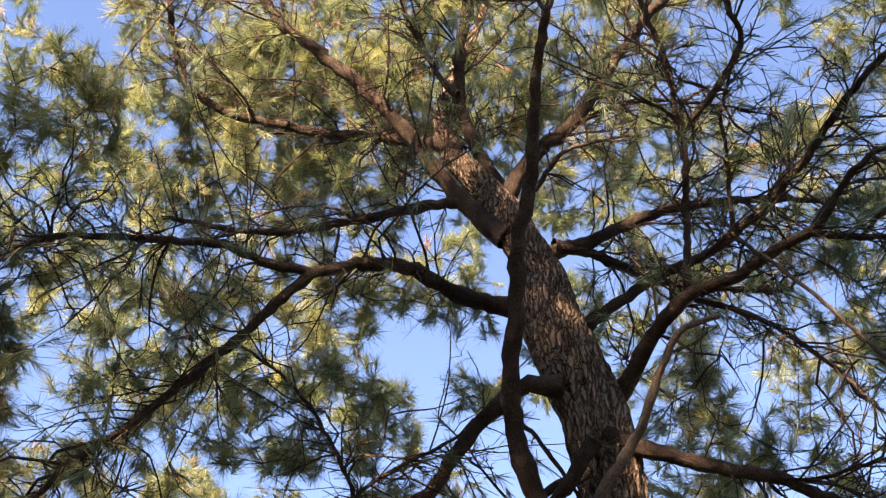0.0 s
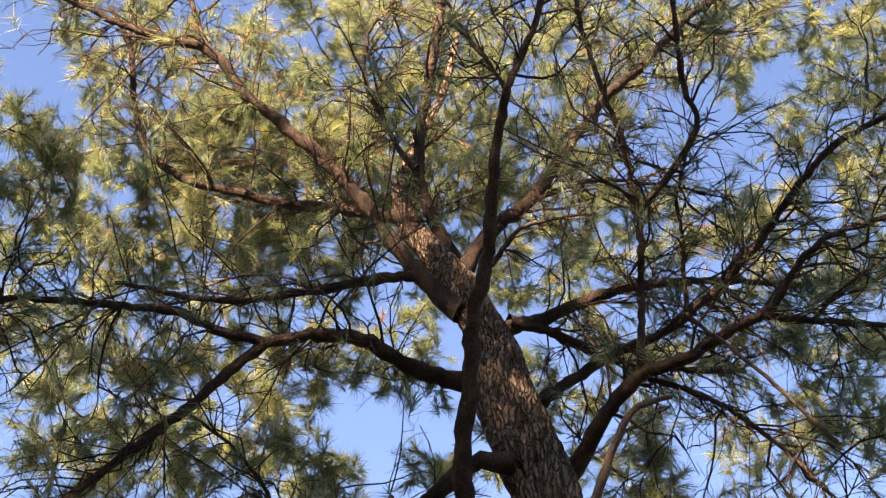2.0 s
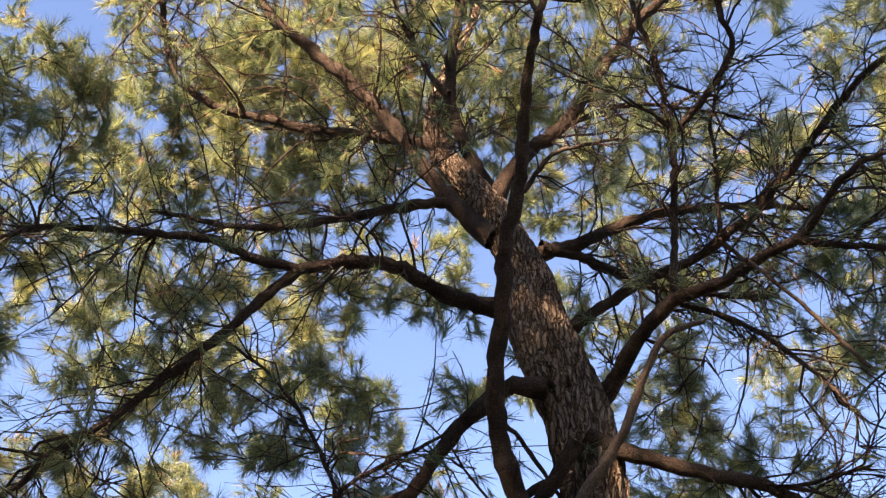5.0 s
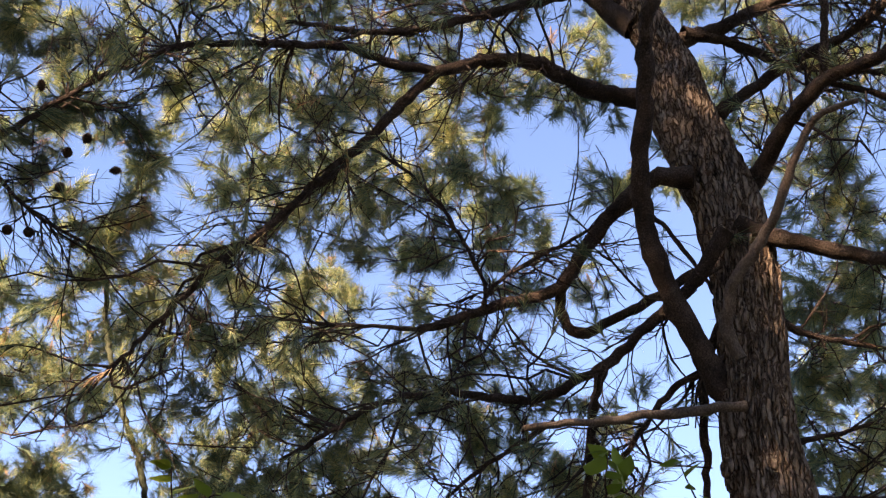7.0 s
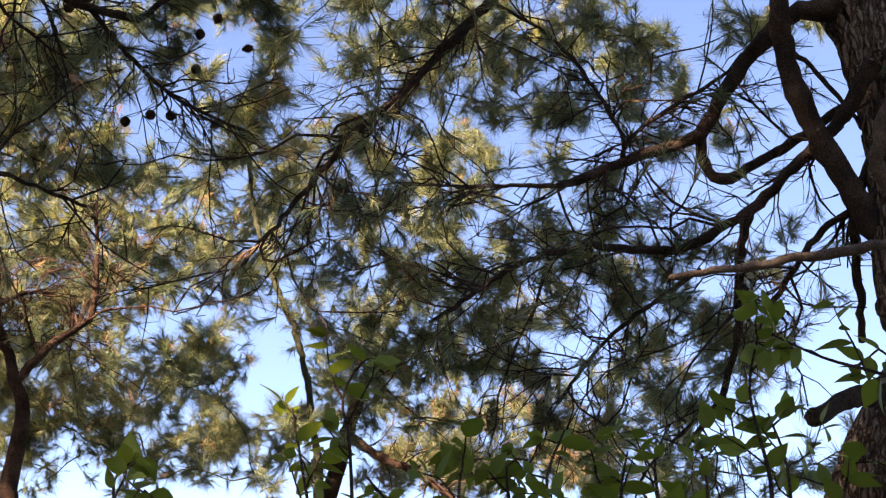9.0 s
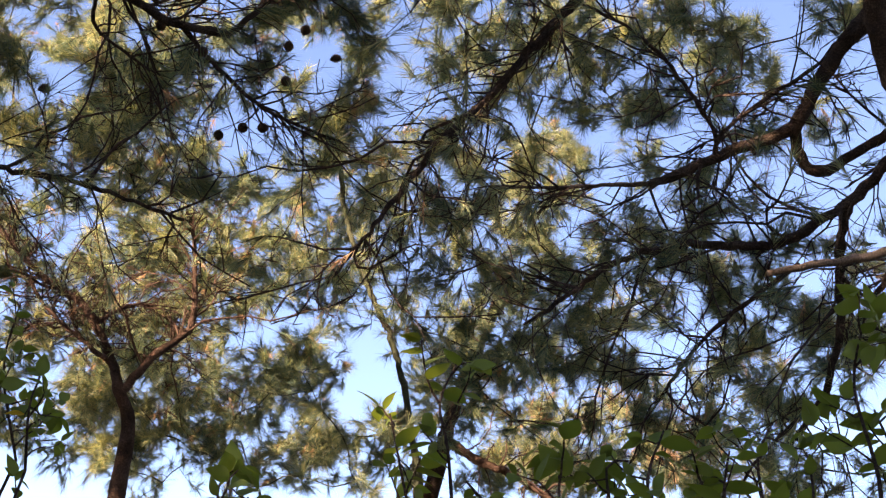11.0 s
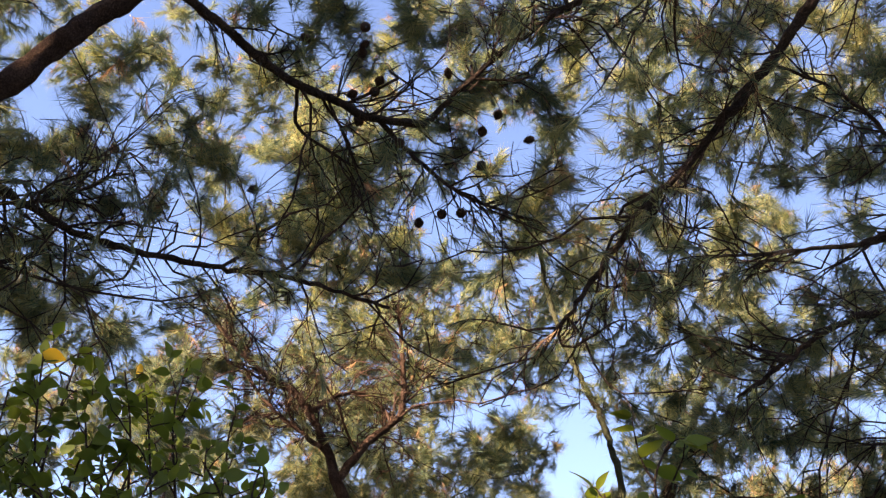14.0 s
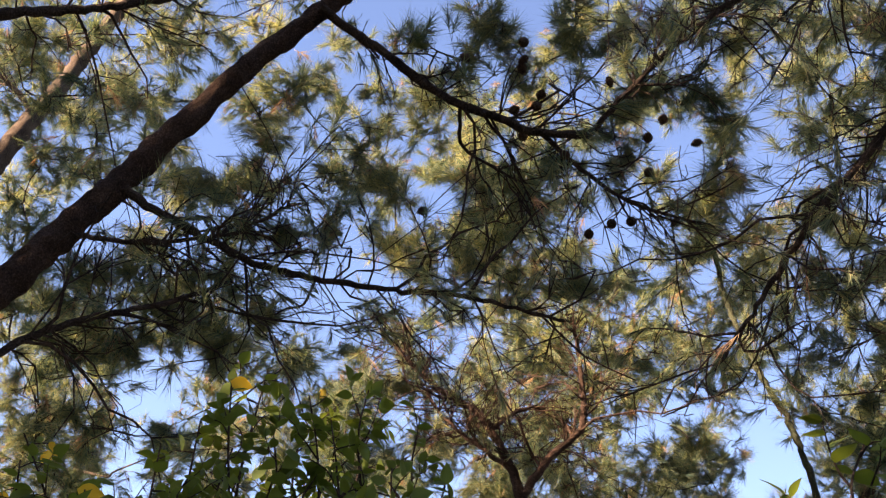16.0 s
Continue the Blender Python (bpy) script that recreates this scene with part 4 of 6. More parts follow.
crown_side(big_pine, (-0.5, 6.3, 9.9), (1.5, 0.6, 0.6), 26, 1.5)
crown_side(big_pine, (0.1, 8.3, 5.1), (0.7, 0.5, 0.4), 12, 1.2)
crown_side(big_pine, (-0.4, 9.0, 4.5), (0.6, 0.4, 0.3), 8, 1.2)
grow(big_pine)

def scar(tree, place, size):
    """A healed branch scar: a low ring round a sunken middle."""
    p = tree.local(place)
    axis = tree.lines[0]
    out = unit(p - axis[np.argmin(np.linalg.norm(axis - p, axis=1))])
    up = unit(np.array([0, 0, 1.0]) - out * out[2])
    side = cross(out, up)
    prof = [(1.5, -0.25), (1.25, 0.12), (1.0, 0.3), (0.75, 0.26), (0.5, 0.05), (0.25, 0.0), (0.02, 0.02)]
    v = [p + size * (q * (1 + rng.normal(0, 0.06)) * (math.cos(a) * side + 1.25 * math.sin(a) * up) + h * out) for q, h in prof for a in np.arange(14) * 2 * np.pi / 14]
    f = [(i * 14 + j, (i + 1) * 14 + j, (i + 1) * 14 + (j + 1) % 14, i * 14 + (j + 1) % 14) for i in range(6) for j in range(14)]
    child("branch_scar", mesh_from("branch_scar", v, f, BARK, True), tree.ob, "healed branch scar")


scar(big_pine, (0.63, 4.86, 5.75), 0.026)
scar(big_pine, (0.75, 4.90, 5.65), 0.030)
scar(big_pine, (0.82, 4.91, 3.99), 0.028)
scar(big_pine, (0.81, 4.85, 5.21), 0.024)
scar(big_pine, (0.56, 5.03, 6.22), 0.024)

# ---- the pine with cones ----
cone_pine = Tree((-4.8, 1.1, 0), "pine leaning over with open cones on dark twigs", LIMB_BARK, GROUP)
foot(cone_pine, (-4.36, 2.41, 3.10), 0.085)
limb(cone_pine, [(-4.36, 2.41, 3.10), (-4.30, 2.61, 3.56), (-4.24, 2.74, 3.87), (-4.14, 2.88, 4.21), (-4.04, 2.98, 4.52), (-3.90, 3.09, 4.86), (-3.74, 3.21, 5.17), (-3.59, 3.30, 5.42), (-3.30, 3.45, 5.82), (-2.87, 3.61, 6.32)], 0.0773, 0.0337, 2.0, RED_BARK)
limb(cone_pine, [(-3.56, 3.24, 5.35), (-3.46, 3.45, 5.30), (-3.37, 3.64, 5.26), (-3.20, 3.93, 5.18), (-3.04, 4.12, 5.16), (-2.87, 4.29, 5.15), (-2.68, 4.43, 5.19)], 0.0241, 0.0205, 0.8)
limb(cone_pine, [(-2.68, 4.43, 5.19), (-2.53, 4.45, 5.38), (-2.31, 4.47, 5.63), (-2.00, 4.51, 5.90), (-1.82, 4.57, 6.01)], 0.0175, 0.0092, 0.2)
limb(cone_pine, [(-2.89, 4.32, 5.17), (-2.72, 4.54, 5.02), (-2.54, 4.71, 4.92), (-2.34, 4.84, 4.88), (-2.18, 4.94, 4.85)], 0.0132, 0.0073, 0.2)
limb(cone_pine, [(-3.17, 3.97, 5.16), (-3.21, 4.11, 5.02), (-3.10, 4.28, 4.97), (-3.01, 4.42, 4.94)], 0.0115, 0.0058, 0.2)
limb(cone_pine, [(-4.07, 2.86, 4.17), (-3.99, 3.09, 4.13), (-3.87, 3.35, 4.10), (-3.73, 3.60, 4.09), (-3.56, 3.82, 4.13), (-3.38, 4.02, 4.18), (-3.19, 4.21, 4.22), (-2.99, 4.42, 4.24), (-2.78, 4.62, 4.23)], 0.0221, 0.0084, 0.4)
limb(cone_pine, [(-4.17, 2.77, 3.88), (-3.99, 2.98, 3.94), (-3.82, 3.13, 4.02), (-3.69, 3.23, 4.09), (-3.48, 3.33, 4.26)], 0.0128, 0.0064, 0.5)
limb(cone_pine, [(-4.24, 2.56, 3.17), (-4.21, 2.66, 3.27), (-4.13, 2.82, 3.46), (-4.03, 3.04, 3.63), (-3.92, 3.23, 3.78), (-3.82, 3.37, 3.92)], 0.0193, 0.0091, 0.3)
limb(cone_pine, [(-4.75, 2.25, 4.89), (-4.66, 2.46, 5.04), (-4.56, 2.64, 5.18), (-4.40, 2.91, 5.40), (-4.24, 3.09, 5.61)], 0.0288, 0.0138, 0.5)
sprays(cone_pine, [
    (-4.31, 3.89, 5.51, 0.26), (-4.50, 3.97, 5.21, 0.19), (-4.07, 4.27, 5.36, 0.23), (-4.48, 3.84, 5.36, 0.19), (-4.27, 4.40, 4.98, 0.29),
    (-4.54, 4.17, 4.92, 0.29), (-4.74, 3.89, 4.98, 0.26), (-4.16, 4.36, 5.16, 0.19), (-4.46, 4.33, 4.82, 0.19), (-4.68, 4.15, 4.75, 0.19),
    (-4.89, 3.64, 5.04, 0.23), (-4.83, 3.82, 4.92, 0.19), (-5.05, 3.80, 4.61, 0.19), (-3.96, 4.52, 5.18, 0.19), (-3.72, 4.36, 5.62, 0.16),
    (-3.56, 4.78, 5.27, 0.19), (-3.32, 4.96, 5.26, 0.23), (-3.36, 4.86, 5.36, 0.19), (-3.12, 4.95, 5.44, 0.16), (-3.48, 4.93, 5.15, 0.23)], 1.4)
sprays(cone_pine, [
    (-2.85, 4.91, 5.70, 0.16), (-2.62, 4.93, 5.82, 0.23), (-2.39, 5.01, 5.86, 0.23), (-2.29, 5.20, 5.69, 0.19), (-2.84, 5.09, 5.47, 0.19),
    (-2.30, 5.33, 5.51, 0.19), (-2.41, 5.38, 5.38, 0.19), (-2.52, 5.44, 5.21, 0.23), (-2.14, 4.93, 6.09, 0.19), (-2.41, 4.77, 6.12, 0.19),
    (-2.65, 4.70, 6.06, 0.23), (-2.95, 4.62, 5.96, 0.23), (-3.26, 4.38, 5.99, 0.19), (-3.19, 4.55, 5.86, 0.16), (-3.51, 4.34, 5.83, 0.19),
    (-3.69, 4.11, 5.90, 0.19), (-3.35, 4.25, 6.04, 0.19), (-2.90, 4.48, 6.13, 0.19), (-4.67, 3.51, 4.21, 0.21), (-4.48, 3.71, 4.26, 0.24)], 1.4)
sprays(cone_pine, [
    (-4.32, 3.87, 4.29, 0.18), (-4.62, 3.68, 4.06, 0.21), (-4.84, 3.35, 4.11, 0.21), (-4.98, 3.32, 3.86, 0.18), (-4.93, 3.47, 3.74, 0.18),
    (-4.43, 3.89, 4.09, 0.21), (-4.53, 3.83, 4.00, 0.15), (-4.22, 4.08, 4.15, 0.18), (-4.82, 3.52, 3.91, 0.21), (-4.97, 3.09, 4.19, 0.15),
    (-4.73, 3.67, 3.85, 0.15), (-4.40, 4.01, 3.94, 0.18), (-5.93, 3.77, 4.50, 0.25), (-5.83, 4.00, 4.38, 0.25), (-5.65, 4.12, 4.57, 0.25),
    (-5.43, 4.37, 4.63, 0.21), (-5.99, 4.10, 3.85, 0.28), (-5.82, 4.39, 3.75, 0.25), (-6.04, 4.19, 3.54, 0.28), (-5.92, 4.39, 3.43, 0.28)], 1.4)
sprays(cone_pine, [
    (-5.49, 4.75, 3.84, 0.21), (-4.93, 5.05, 4.41, 0.18), (-6.03, 3.80, 4.23, 0.21), (-5.73, 4.23, 4.26, 0.21)], 1.4)
sprays(cone_pine, [
    (-4.34, 5.62, 6.27, 0.24), (-4.22, 5.59, 6.42, 0.16), (-5.96, 3.20, 5.87, 0.33), (-5.75, 3.43, 5.98, 0.33), (-5.52, 3.66, 6.09, 0.33),
    (-5.30, 3.86, 6.19, 0.30), (-5.05, 4.02, 6.33, 0.26), (-5.86, 3.62, 5.67, 0.30), (-5.63, 3.85, 5.78, 0.30), (-6.05, 3.41, 5.57, 0.22),
    (-6.09, 3.66, 5.27, 0.22), (-5.88, 3.84, 5.43, 0.22), (-6.22, 3.71, 4.99, 0.30), (-6.07, 3.17, 5.74, 0.26), (-5.45, 4.06, 5.83, 0.22)], 1.0)
sprays(cone_pine, [
    (-3.75, 4.67, 4.82, 0.25), (-3.55, 4.83, 4.81, 0.22), (-3.40, 4.99, 4.73, 0.25), (-3.10, 5.17, 4.75, 0.19), (-3.42, 4.84, 4.94, 0.19),
    (-3.85, 4.60, 4.80, 0.16)], 1.3)
grow(cone_pine)

# ---- the pines behind ----
grey_pine = Tree((-8.2, 2.9, 0), "pale grey pine trunk behind sunlit needles", DEAD, GROUP)
foot(grey_pine, (-7.61, 4.10, 5.53), 0.09)
limb(grey_pine, [(-7.61, 4.10, 5.53), (-7.57, 4.20, 5.95), (-7.53, 4.27, 6.29), (-7.48, 4.35, 6.57), (-7.33, 4.47, 7.27), (-7.20, 4.53, 7.75)], 0.0838, 0.0487, 2.0)
limb(grey_pine, [(-7.46, 4.21, 6.36), (-7.57, 4.06, 6.52), (-7.73, 3.86, 6.63)], 0.0227, 0.0139, 0.5)
sprays(grey_pine, [
    (-7.94, 4.19, 7.05, 0.49), (-7.72, 4.53, 7.08, 0.44), (-7.53, 4.88, 7.05, 0.44), (-8.33, 5.60, 4.68, 0.44), (-8.37, 5.75, 4.26, 0.44),
    (-8.18, 5.87, 4.59, 0.29), (-7.93, 5.95, 5.06, 0.24), (-8.26, 5.54, 4.96, 0.29), (-8.10, 6.13, 4.25, 0.39), (-8.39, 5.86, 3.92, 0.39),
    (-6.51, 5.67, 4.14, 0.29), (-6.23, 6.01, 4.05, 0.29), (-5.93, 6.23, 4.25, 0.29), (-5.62, 6.45, 4.40, 0.29), (-5.37, 6.68, 4.35, 0.29),
    (-5.75, 6.46, 4.07, 0.29), (-6.08, 6.01, 4.43, 0.21), (-5.54, 6.37, 4.72, 0.25), (-5.16, 6.77, 4.51, 0.25), (-6.28, 5.86, 4.29, 0.21)], 1.0)
sprays(grey_pine, [
    (-5.46, 6.32, 4.96, 0.25), (-5.30, 6.80, 4.18, 0.25)], 1.0)
sprays(grey_pine, [
    (-6.02, 7.77, 8.13, 0.38), (-5.99, 8.03, 7.83, 0.33), (-6.20, 8.17, 7.43, 0.38), (-6.39, 7.72, 7.84, 0.27)], 3.0)
sprays(grey_pine, [
    (-9.37, 5.12, 8.10, 0.52), (-9.01, 5.32, 8.43, 0.52), (-9.30, 5.64, 7.77, 0.46), (-8.88, 5.85, 8.16, 0.46), (-8.49, 5.92, 8.60, 0.46),
    (-9.70, 5.74, 6.99, 0.41)], 2.5)
sprays(grey_pine, [
    (-8.44, 3.34, 7.59, 0.29), (-8.46, 3.61, 7.93, 0.40), (-7.79, 3.88, 8.01, 0.42), (-8.16, 4.51, 8.46, 0.36), (-8.33, 4.91, 9.04, 0.42),
    (-6.98, 4.68, 8.38, 0.34), (-7.27, 5.87, 9.36, 0.35), (-6.32, 5.45, 8.84, 0.33), (-6.51, 6.22, 9.38, 0.35),
    (-9.02, 3.77, 7.77, 0.46), (-8.75, 4.02, 8.00, 0.46), (-8.42, 4.11, 8.05, 0.44), (-7.84, 4.78, 8.31, 0.35),
    (-7.11, 4.80, 8.14, 0.36), (-7.33, 5.22, 8.63, 0.38), (-6.82, 5.43, 8.45, 0.47), (-6.72, 5.78, 8.65, 0.34), (-6.68, 6.20, 9.02, 0.32)], 1.5)
sprays(grey_pine, [
    (-9.27, 4.19, 7.77, 0.42), (-8.14, 4.01, 7.43, 0.43), (-8.40, 4.38, 7.88, 0.43), (-7.72, 4.82, 7.90, 0.31),
    (-8.13, 5.41, 8.62, 0.45), (-8.11, 5.73, 8.63, 0.33), 
    (-8.50, 4.41, 7.36, 0.33), 
    (-7.04, 5.82, 8.10, 0.46), (-7.07, 6.75, 8.93, 0.44), (-9.57, 4.37, 7.18, 0.32), (-9.60, 4.72, 7.49, 0.37)], 1.5)
sprays(grey_pine, [
    (-8.98, 4.74, 7.36, 0.46), (-8.55, 5.59, 7.84, 0.45), (-7.35, 5.84, 7.77, 0.33),
    (-6.69, 6.22, 7.97, 0.39), (-9.05, 5.24, 7.46, 0.47), (-8.04, 5.19, 7.08, 0.33), (-7.48, 5.45, 7.11, 0.40),
    (-6.95, 5.85, 7.44, 0.42), (-7.52, 6.76, 8.08, 0.48), (-9.21, 4.37, 6.49, 0.48), (-9.09, 5.36, 7.03, 0.32),
    (-8.00, 5.82, 7.10, 0.39), (-7.23, 7.45, 8.14, 0.49), (-9.72, 4.94, 6.53, 0.50)], 1.5)
sprays(grey_pine, [
    (-9.13, 5.72, 6.99, 0.49), (-8.10, 5.33, 6.63, 0.36), (-8.20, 5.75, 6.89, 0.38), (-8.14, 6.29, 7.04, 0.50), (-7.67, 6.20, 6.97, 0.36),
    (-7.76, 6.70, 7.29, 0.34), (-9.69, 4.98, 5.40, 0.44), (-9.44, 5.46, 5.47, 0.34), (-9.07, 5.52, 5.49, 0.36), (-8.59, 5.44, 5.57, 0.34),
    (-8.19, 5.75, 5.57, 0.37), (-8.22, 6.42, 5.86, 0.33), (-8.14, 6.74, 6.17, 0.46), (-7.67, 6.68, 5.93, 0.42), (-7.60, 7.03, 6.17, 0.31),
    (-9.95, 5.25, 5.25, 0.32), (-9.50, 6.06, 5.54, 0.44), (-9.19, 6.31, 5.71, 0.43), (-8.92, 6.44, 5.65, 0.33), (-8.21, 6.25, 5.51, 0.37)], 1.5)
sprays(grey_pine, [
    (-7.94, 6.45, 5.57, 0.40), (-7.85, 6.85, 5.77, 0.33), (-8.09, 7.58, 6.04, 0.37), (-7.24, 7.16, 5.88, 0.37), (-9.95, 5.55, 4.99, 0.33),
    (-9.12, 5.52, 4.95, 0.44), (-8.93, 6.12, 5.17, 0.32), (-9.31, 6.77, 5.55, 0.52), (-8.12, 7.39, 5.61, 0.36), (-7.99, 7.77, 5.84, 0.51),
    (-7.60, 7.69, 5.89, 0.37), (-10.08, 5.70, 4.73, 0.33), (-9.66, 5.70, 4.80, 0.39), (-9.52, 5.96, 4.90, 0.32), (-9.31, 6.23, 4.89, 0.45),
    (-8.41, 6.03, 4.75, 0.29), (-8.41, 7.66, 5.46, 0.42), (-7.59, 7.74, 5.60, 0.44), (-7.48, 8.10, 5.65, 0.38), (-9.53, 5.27, 4.27, 0.31)], 1.5)
sprays(grey_pine, [
    (-9.55, 6.06, 4.57, 0.44), (-9.05, 6.31, 4.67, 0.47), (-9.04, 6.95, 5.02, 0.32), (-8.56, 7.39, 5.18, 0.38), (-8.54, 8.04, 5.27, 0.47),
    (-8.25, 8.14, 5.36, 0.49), (-7.94, 8.37, 5.37, 0.40), (-6.94, 7.76, 5.18, 0.45), (-9.23, 5.43, 4.14, 0.43), (-9.04, 5.96, 4.19, 0.34),
    (-9.21, 6.71, 4.53, 0.42), (-9.24, 7.13, 4.72, 0.39), (-7.99, 6.88, 4.47, 0.43), (-7.86, 7.28, 4.61, 0.45), (-7.89, 8.27, 5.07, 0.41),
    (-7.23, 8.34, 5.00, 0.47), (-9.17, 5.43, 3.71, 0.29), (-9.55, 5.87, 3.99, 0.46), (-9.73, 6.35, 4.07, 0.40), (-8.74, 6.42, 4.07, 0.32)], 1.5)
sprays(grey_pine, [
    (-9.45, 7.27, 4.46, 0.35), (-8.04, 6.63, 4.11, 0.31), (-8.22, 7.55, 4.47, 0.38), (-8.11, 7.87, 4.68, 0.42), (-9.35, 5.72, 3.58, 0.30),
    (-9.36, 6.26, 3.74, 0.38), (-9.34, 6.61, 4.02, 0.40), (-8.20, 6.55, 3.82, 0.34), (-8.74, 7.75, 4.20, 0.43), (-8.27, 7.88, 4.27, 0.49),
    (-7.84, 8.29, 4.45, 0.32), (-6.87, 7.77, 4.27, 0.30), (-7.00, 8.37, 4.43, 0.43)], 1.5)
crown_side(grey_pine, (-8.4, 6.2, 5.0), (0.6, 0.5, 0.7), 9, 1.4)
grow(grey_pine)

TRUNK_D = [(-4.17, 7.03, 3.03, 0.066), (-4.21, 7.01, 3.53, 0.058), (-4.23, 6.97, 3.99, 0.047), (-4.29, 6.87, 4.18, 0.039)]
forked_pine = Tree((TRUNK_D[0][0], TRUNK_D[0][1], 0), "young forked pine with reddish bark and thin crooked branches", RED_BARK, GROUP)
trunk(forked_pine, [(TRUNK_D[0][0], TRUNK_D[0][1], -0.1, 0.09)] + TRUNK_D, 14)
limb(forked_pine, [(-4.29, 6.87, 4.16), (-4.38, 6.86, 4.34), (-4.54, 6.82, 4.58), (-4.73, 6.77, 4.79), (-4.96, 6.70, 4.91), (-5.20, 6.61, 5.09), (-5.50, 6.47, 5.39)], 0.0355, 0.0130, 0.35, None, 30)
limb(forked_pine, [(-4.28, 6.87, 4.19), (-4.24, 6.95, 4.36), (-4.19, 7.03, 4.54), (-4.11, 7.14, 4.72), (-4.06, 7.20, 4.88), (-4.13, 7.21, 5.25), (-4.27, 7.17, 5.70)], 0.0316, 0.0130, 0.35, None, 30)
limb(forked_pine, [(-4.38, 6.74, 4.37), (-4.64, 6.71, 4.52), (-4.91, 6.67, 4.72), (-5.09, 6.64, 4.92)], 0.0178, 0.0104, 0.4, None, 30)
limb(forked_pine, [(-4.62, 6.84, 4.67), (-4.56, 7.04, 4.89), (-4.48, 7.27, 5.02), (-4.42, 7.57, 5.00)], 0.0184, 0.0109, 0.3, None, 30)
sprays(forked_pine, [
    (-5.16, 7.74, 5.79, 0.43), (-4.89, 7.95, 5.71, 0.33), (-4.74, 7.90, 5.98, 0.28), (-5.38, 7.68, 5.63, 0.33), (-5.73, 7.45, 5.56, 0.33),
    (-5.09, 8.03, 5.30, 0.43), (-4.80, 8.18, 5.35, 0.28), (-5.44, 7.78, 5.32, 0.33), (-4.58, 8.21, 5.55, 0.33), (-4.36, 8.24, 5.74, 0.38),
    (-4.16, 8.39, 5.64, 0.28), (-4.42, 8.10, 5.94, 0.33), (-4.01, 8.31, 5.95, 0.38), (-4.23, 8.08, 6.17, 0.33), (-5.31, 8.05, 4.92, 0.38),
    (-4.58, 8.44, 5.04, 0.38), (-4.99, 8.23, 4.98, 0.28), (-5.62, 7.81, 4.99, 0.24), (-4.83, 8.38, 4.83, 0.38), (-4.47, 8.58, 4.85, 0.33)], 1.0)
sprays(forked_pine, [
    (-5.93, 7.72, 4.63, 0.24), (-4.63, 6.54, 6.32, 0.35), (-4.42, 6.52, 6.55, 0.35), (-4.68, 6.30, 6.59, 0.35), (-4.47, 6.75, 6.18, 0.35),
    (-4.22, 6.95, 6.11, 0.26), (-4.64, 6.79, 5.95, 0.35), (-4.33, 7.06, 5.84, 0.30), (-4.64, 7.00, 5.60, 0.35), (-4.33, 7.22, 5.55, 0.30),
    (-4.04, 7.20, 5.88, 0.26), (-3.94, 7.18, 6.02, 0.22), (-4.53, 7.21, 5.35, 0.35), (-4.21, 7.41, 5.32, 0.30), (-3.86, 7.46, 5.60, 0.35),
    (-3.63, 7.48, 5.76, 0.35), (-3.62, 7.64, 5.47, 0.30), (-3.92, 7.62, 5.21, 0.30), (-4.41, 7.44, 5.01, 0.30), (-4.60, 7.46, 4.70, 0.35)], 1.0)
sprays(forked_pine, [
    (-4.29, 7.63, 4.74, 0.30)], 1.0)
sprays(forked_pine, [
    (-5.94, 9.23, 6.45, 0.39), (-5.82, 9.42, 6.23, 0.39), (-6.22, 9.29, 5.96, 0.39), (-5.94, 9.51, 5.86, 0.33), (-6.28, 9.08, 6.30, 0.33)], 3.0)
sprays(forked_pine, [
    (-6.07, 5.98, 7.39, 0.29), (-5.97, 6.42, 7.75, 0.36), (-5.75, 6.72, 7.89, 0.26), (-5.33, 6.65, 7.66, 0.33), (-5.58, 7.57, 8.28, 0.41),
    (-6.30, 6.85, 7.64, 0.30), (-5.74, 6.95, 7.61, 0.27), (-5.15, 6.77, 7.27, 0.28), (-4.97, 7.28, 7.55, 0.26), (-4.95, 8.01, 8.06, 0.38),
    (-4.24, 7.36, 7.61, 0.38), (-6.77, 6.99, 7.41, 0.35), (-6.30, 6.93, 7.29, 0.30), (-5.38, 7.48, 7.49, 0.28), (-5.19, 7.85, 7.65, 0.42),
    (-6.34, 7.10, 7.05, 0.41), (-5.24, 7.14, 6.95, 0.25), (-5.41, 8.22, 7.48, 0.38), (-5.07, 8.20, 7.50, 0.34)], 1.5)
sprays(forked_pine, [
    (-5.95, 6.83, 6.49, 0.30), (-6.32, 7.98, 7.31, 0.42), (-5.98, 8.08, 7.29, 0.44), (-5.20, 7.44, 6.79, 0.29), (-6.05, 7.49, 6.52, 0.29),
    (-5.34, 7.47, 6.50, 0.31), (-5.61, 8.36, 6.84, 0.31), (-5.20, 8.71, 6.93, 0.32), (-6.67, 7.78, 6.30, 0.35), (-5.71, 7.33, 5.94, 0.38),
    (-5.82, 7.91, 6.35, 0.31), (-5.40, 7.95, 6.31, 0.29), (-5.33, 8.31, 6.54, 0.27), (-4.65, 7.89, 6.12, 0.25), (-6.20, 7.73, 5.98, 0.26),
    (-5.79, 8.85, 6.53, 0.38), (-5.10, 8.43, 6.22, 0.37), (-4.47, 8.29, 5.99, 0.26)], 1.5)
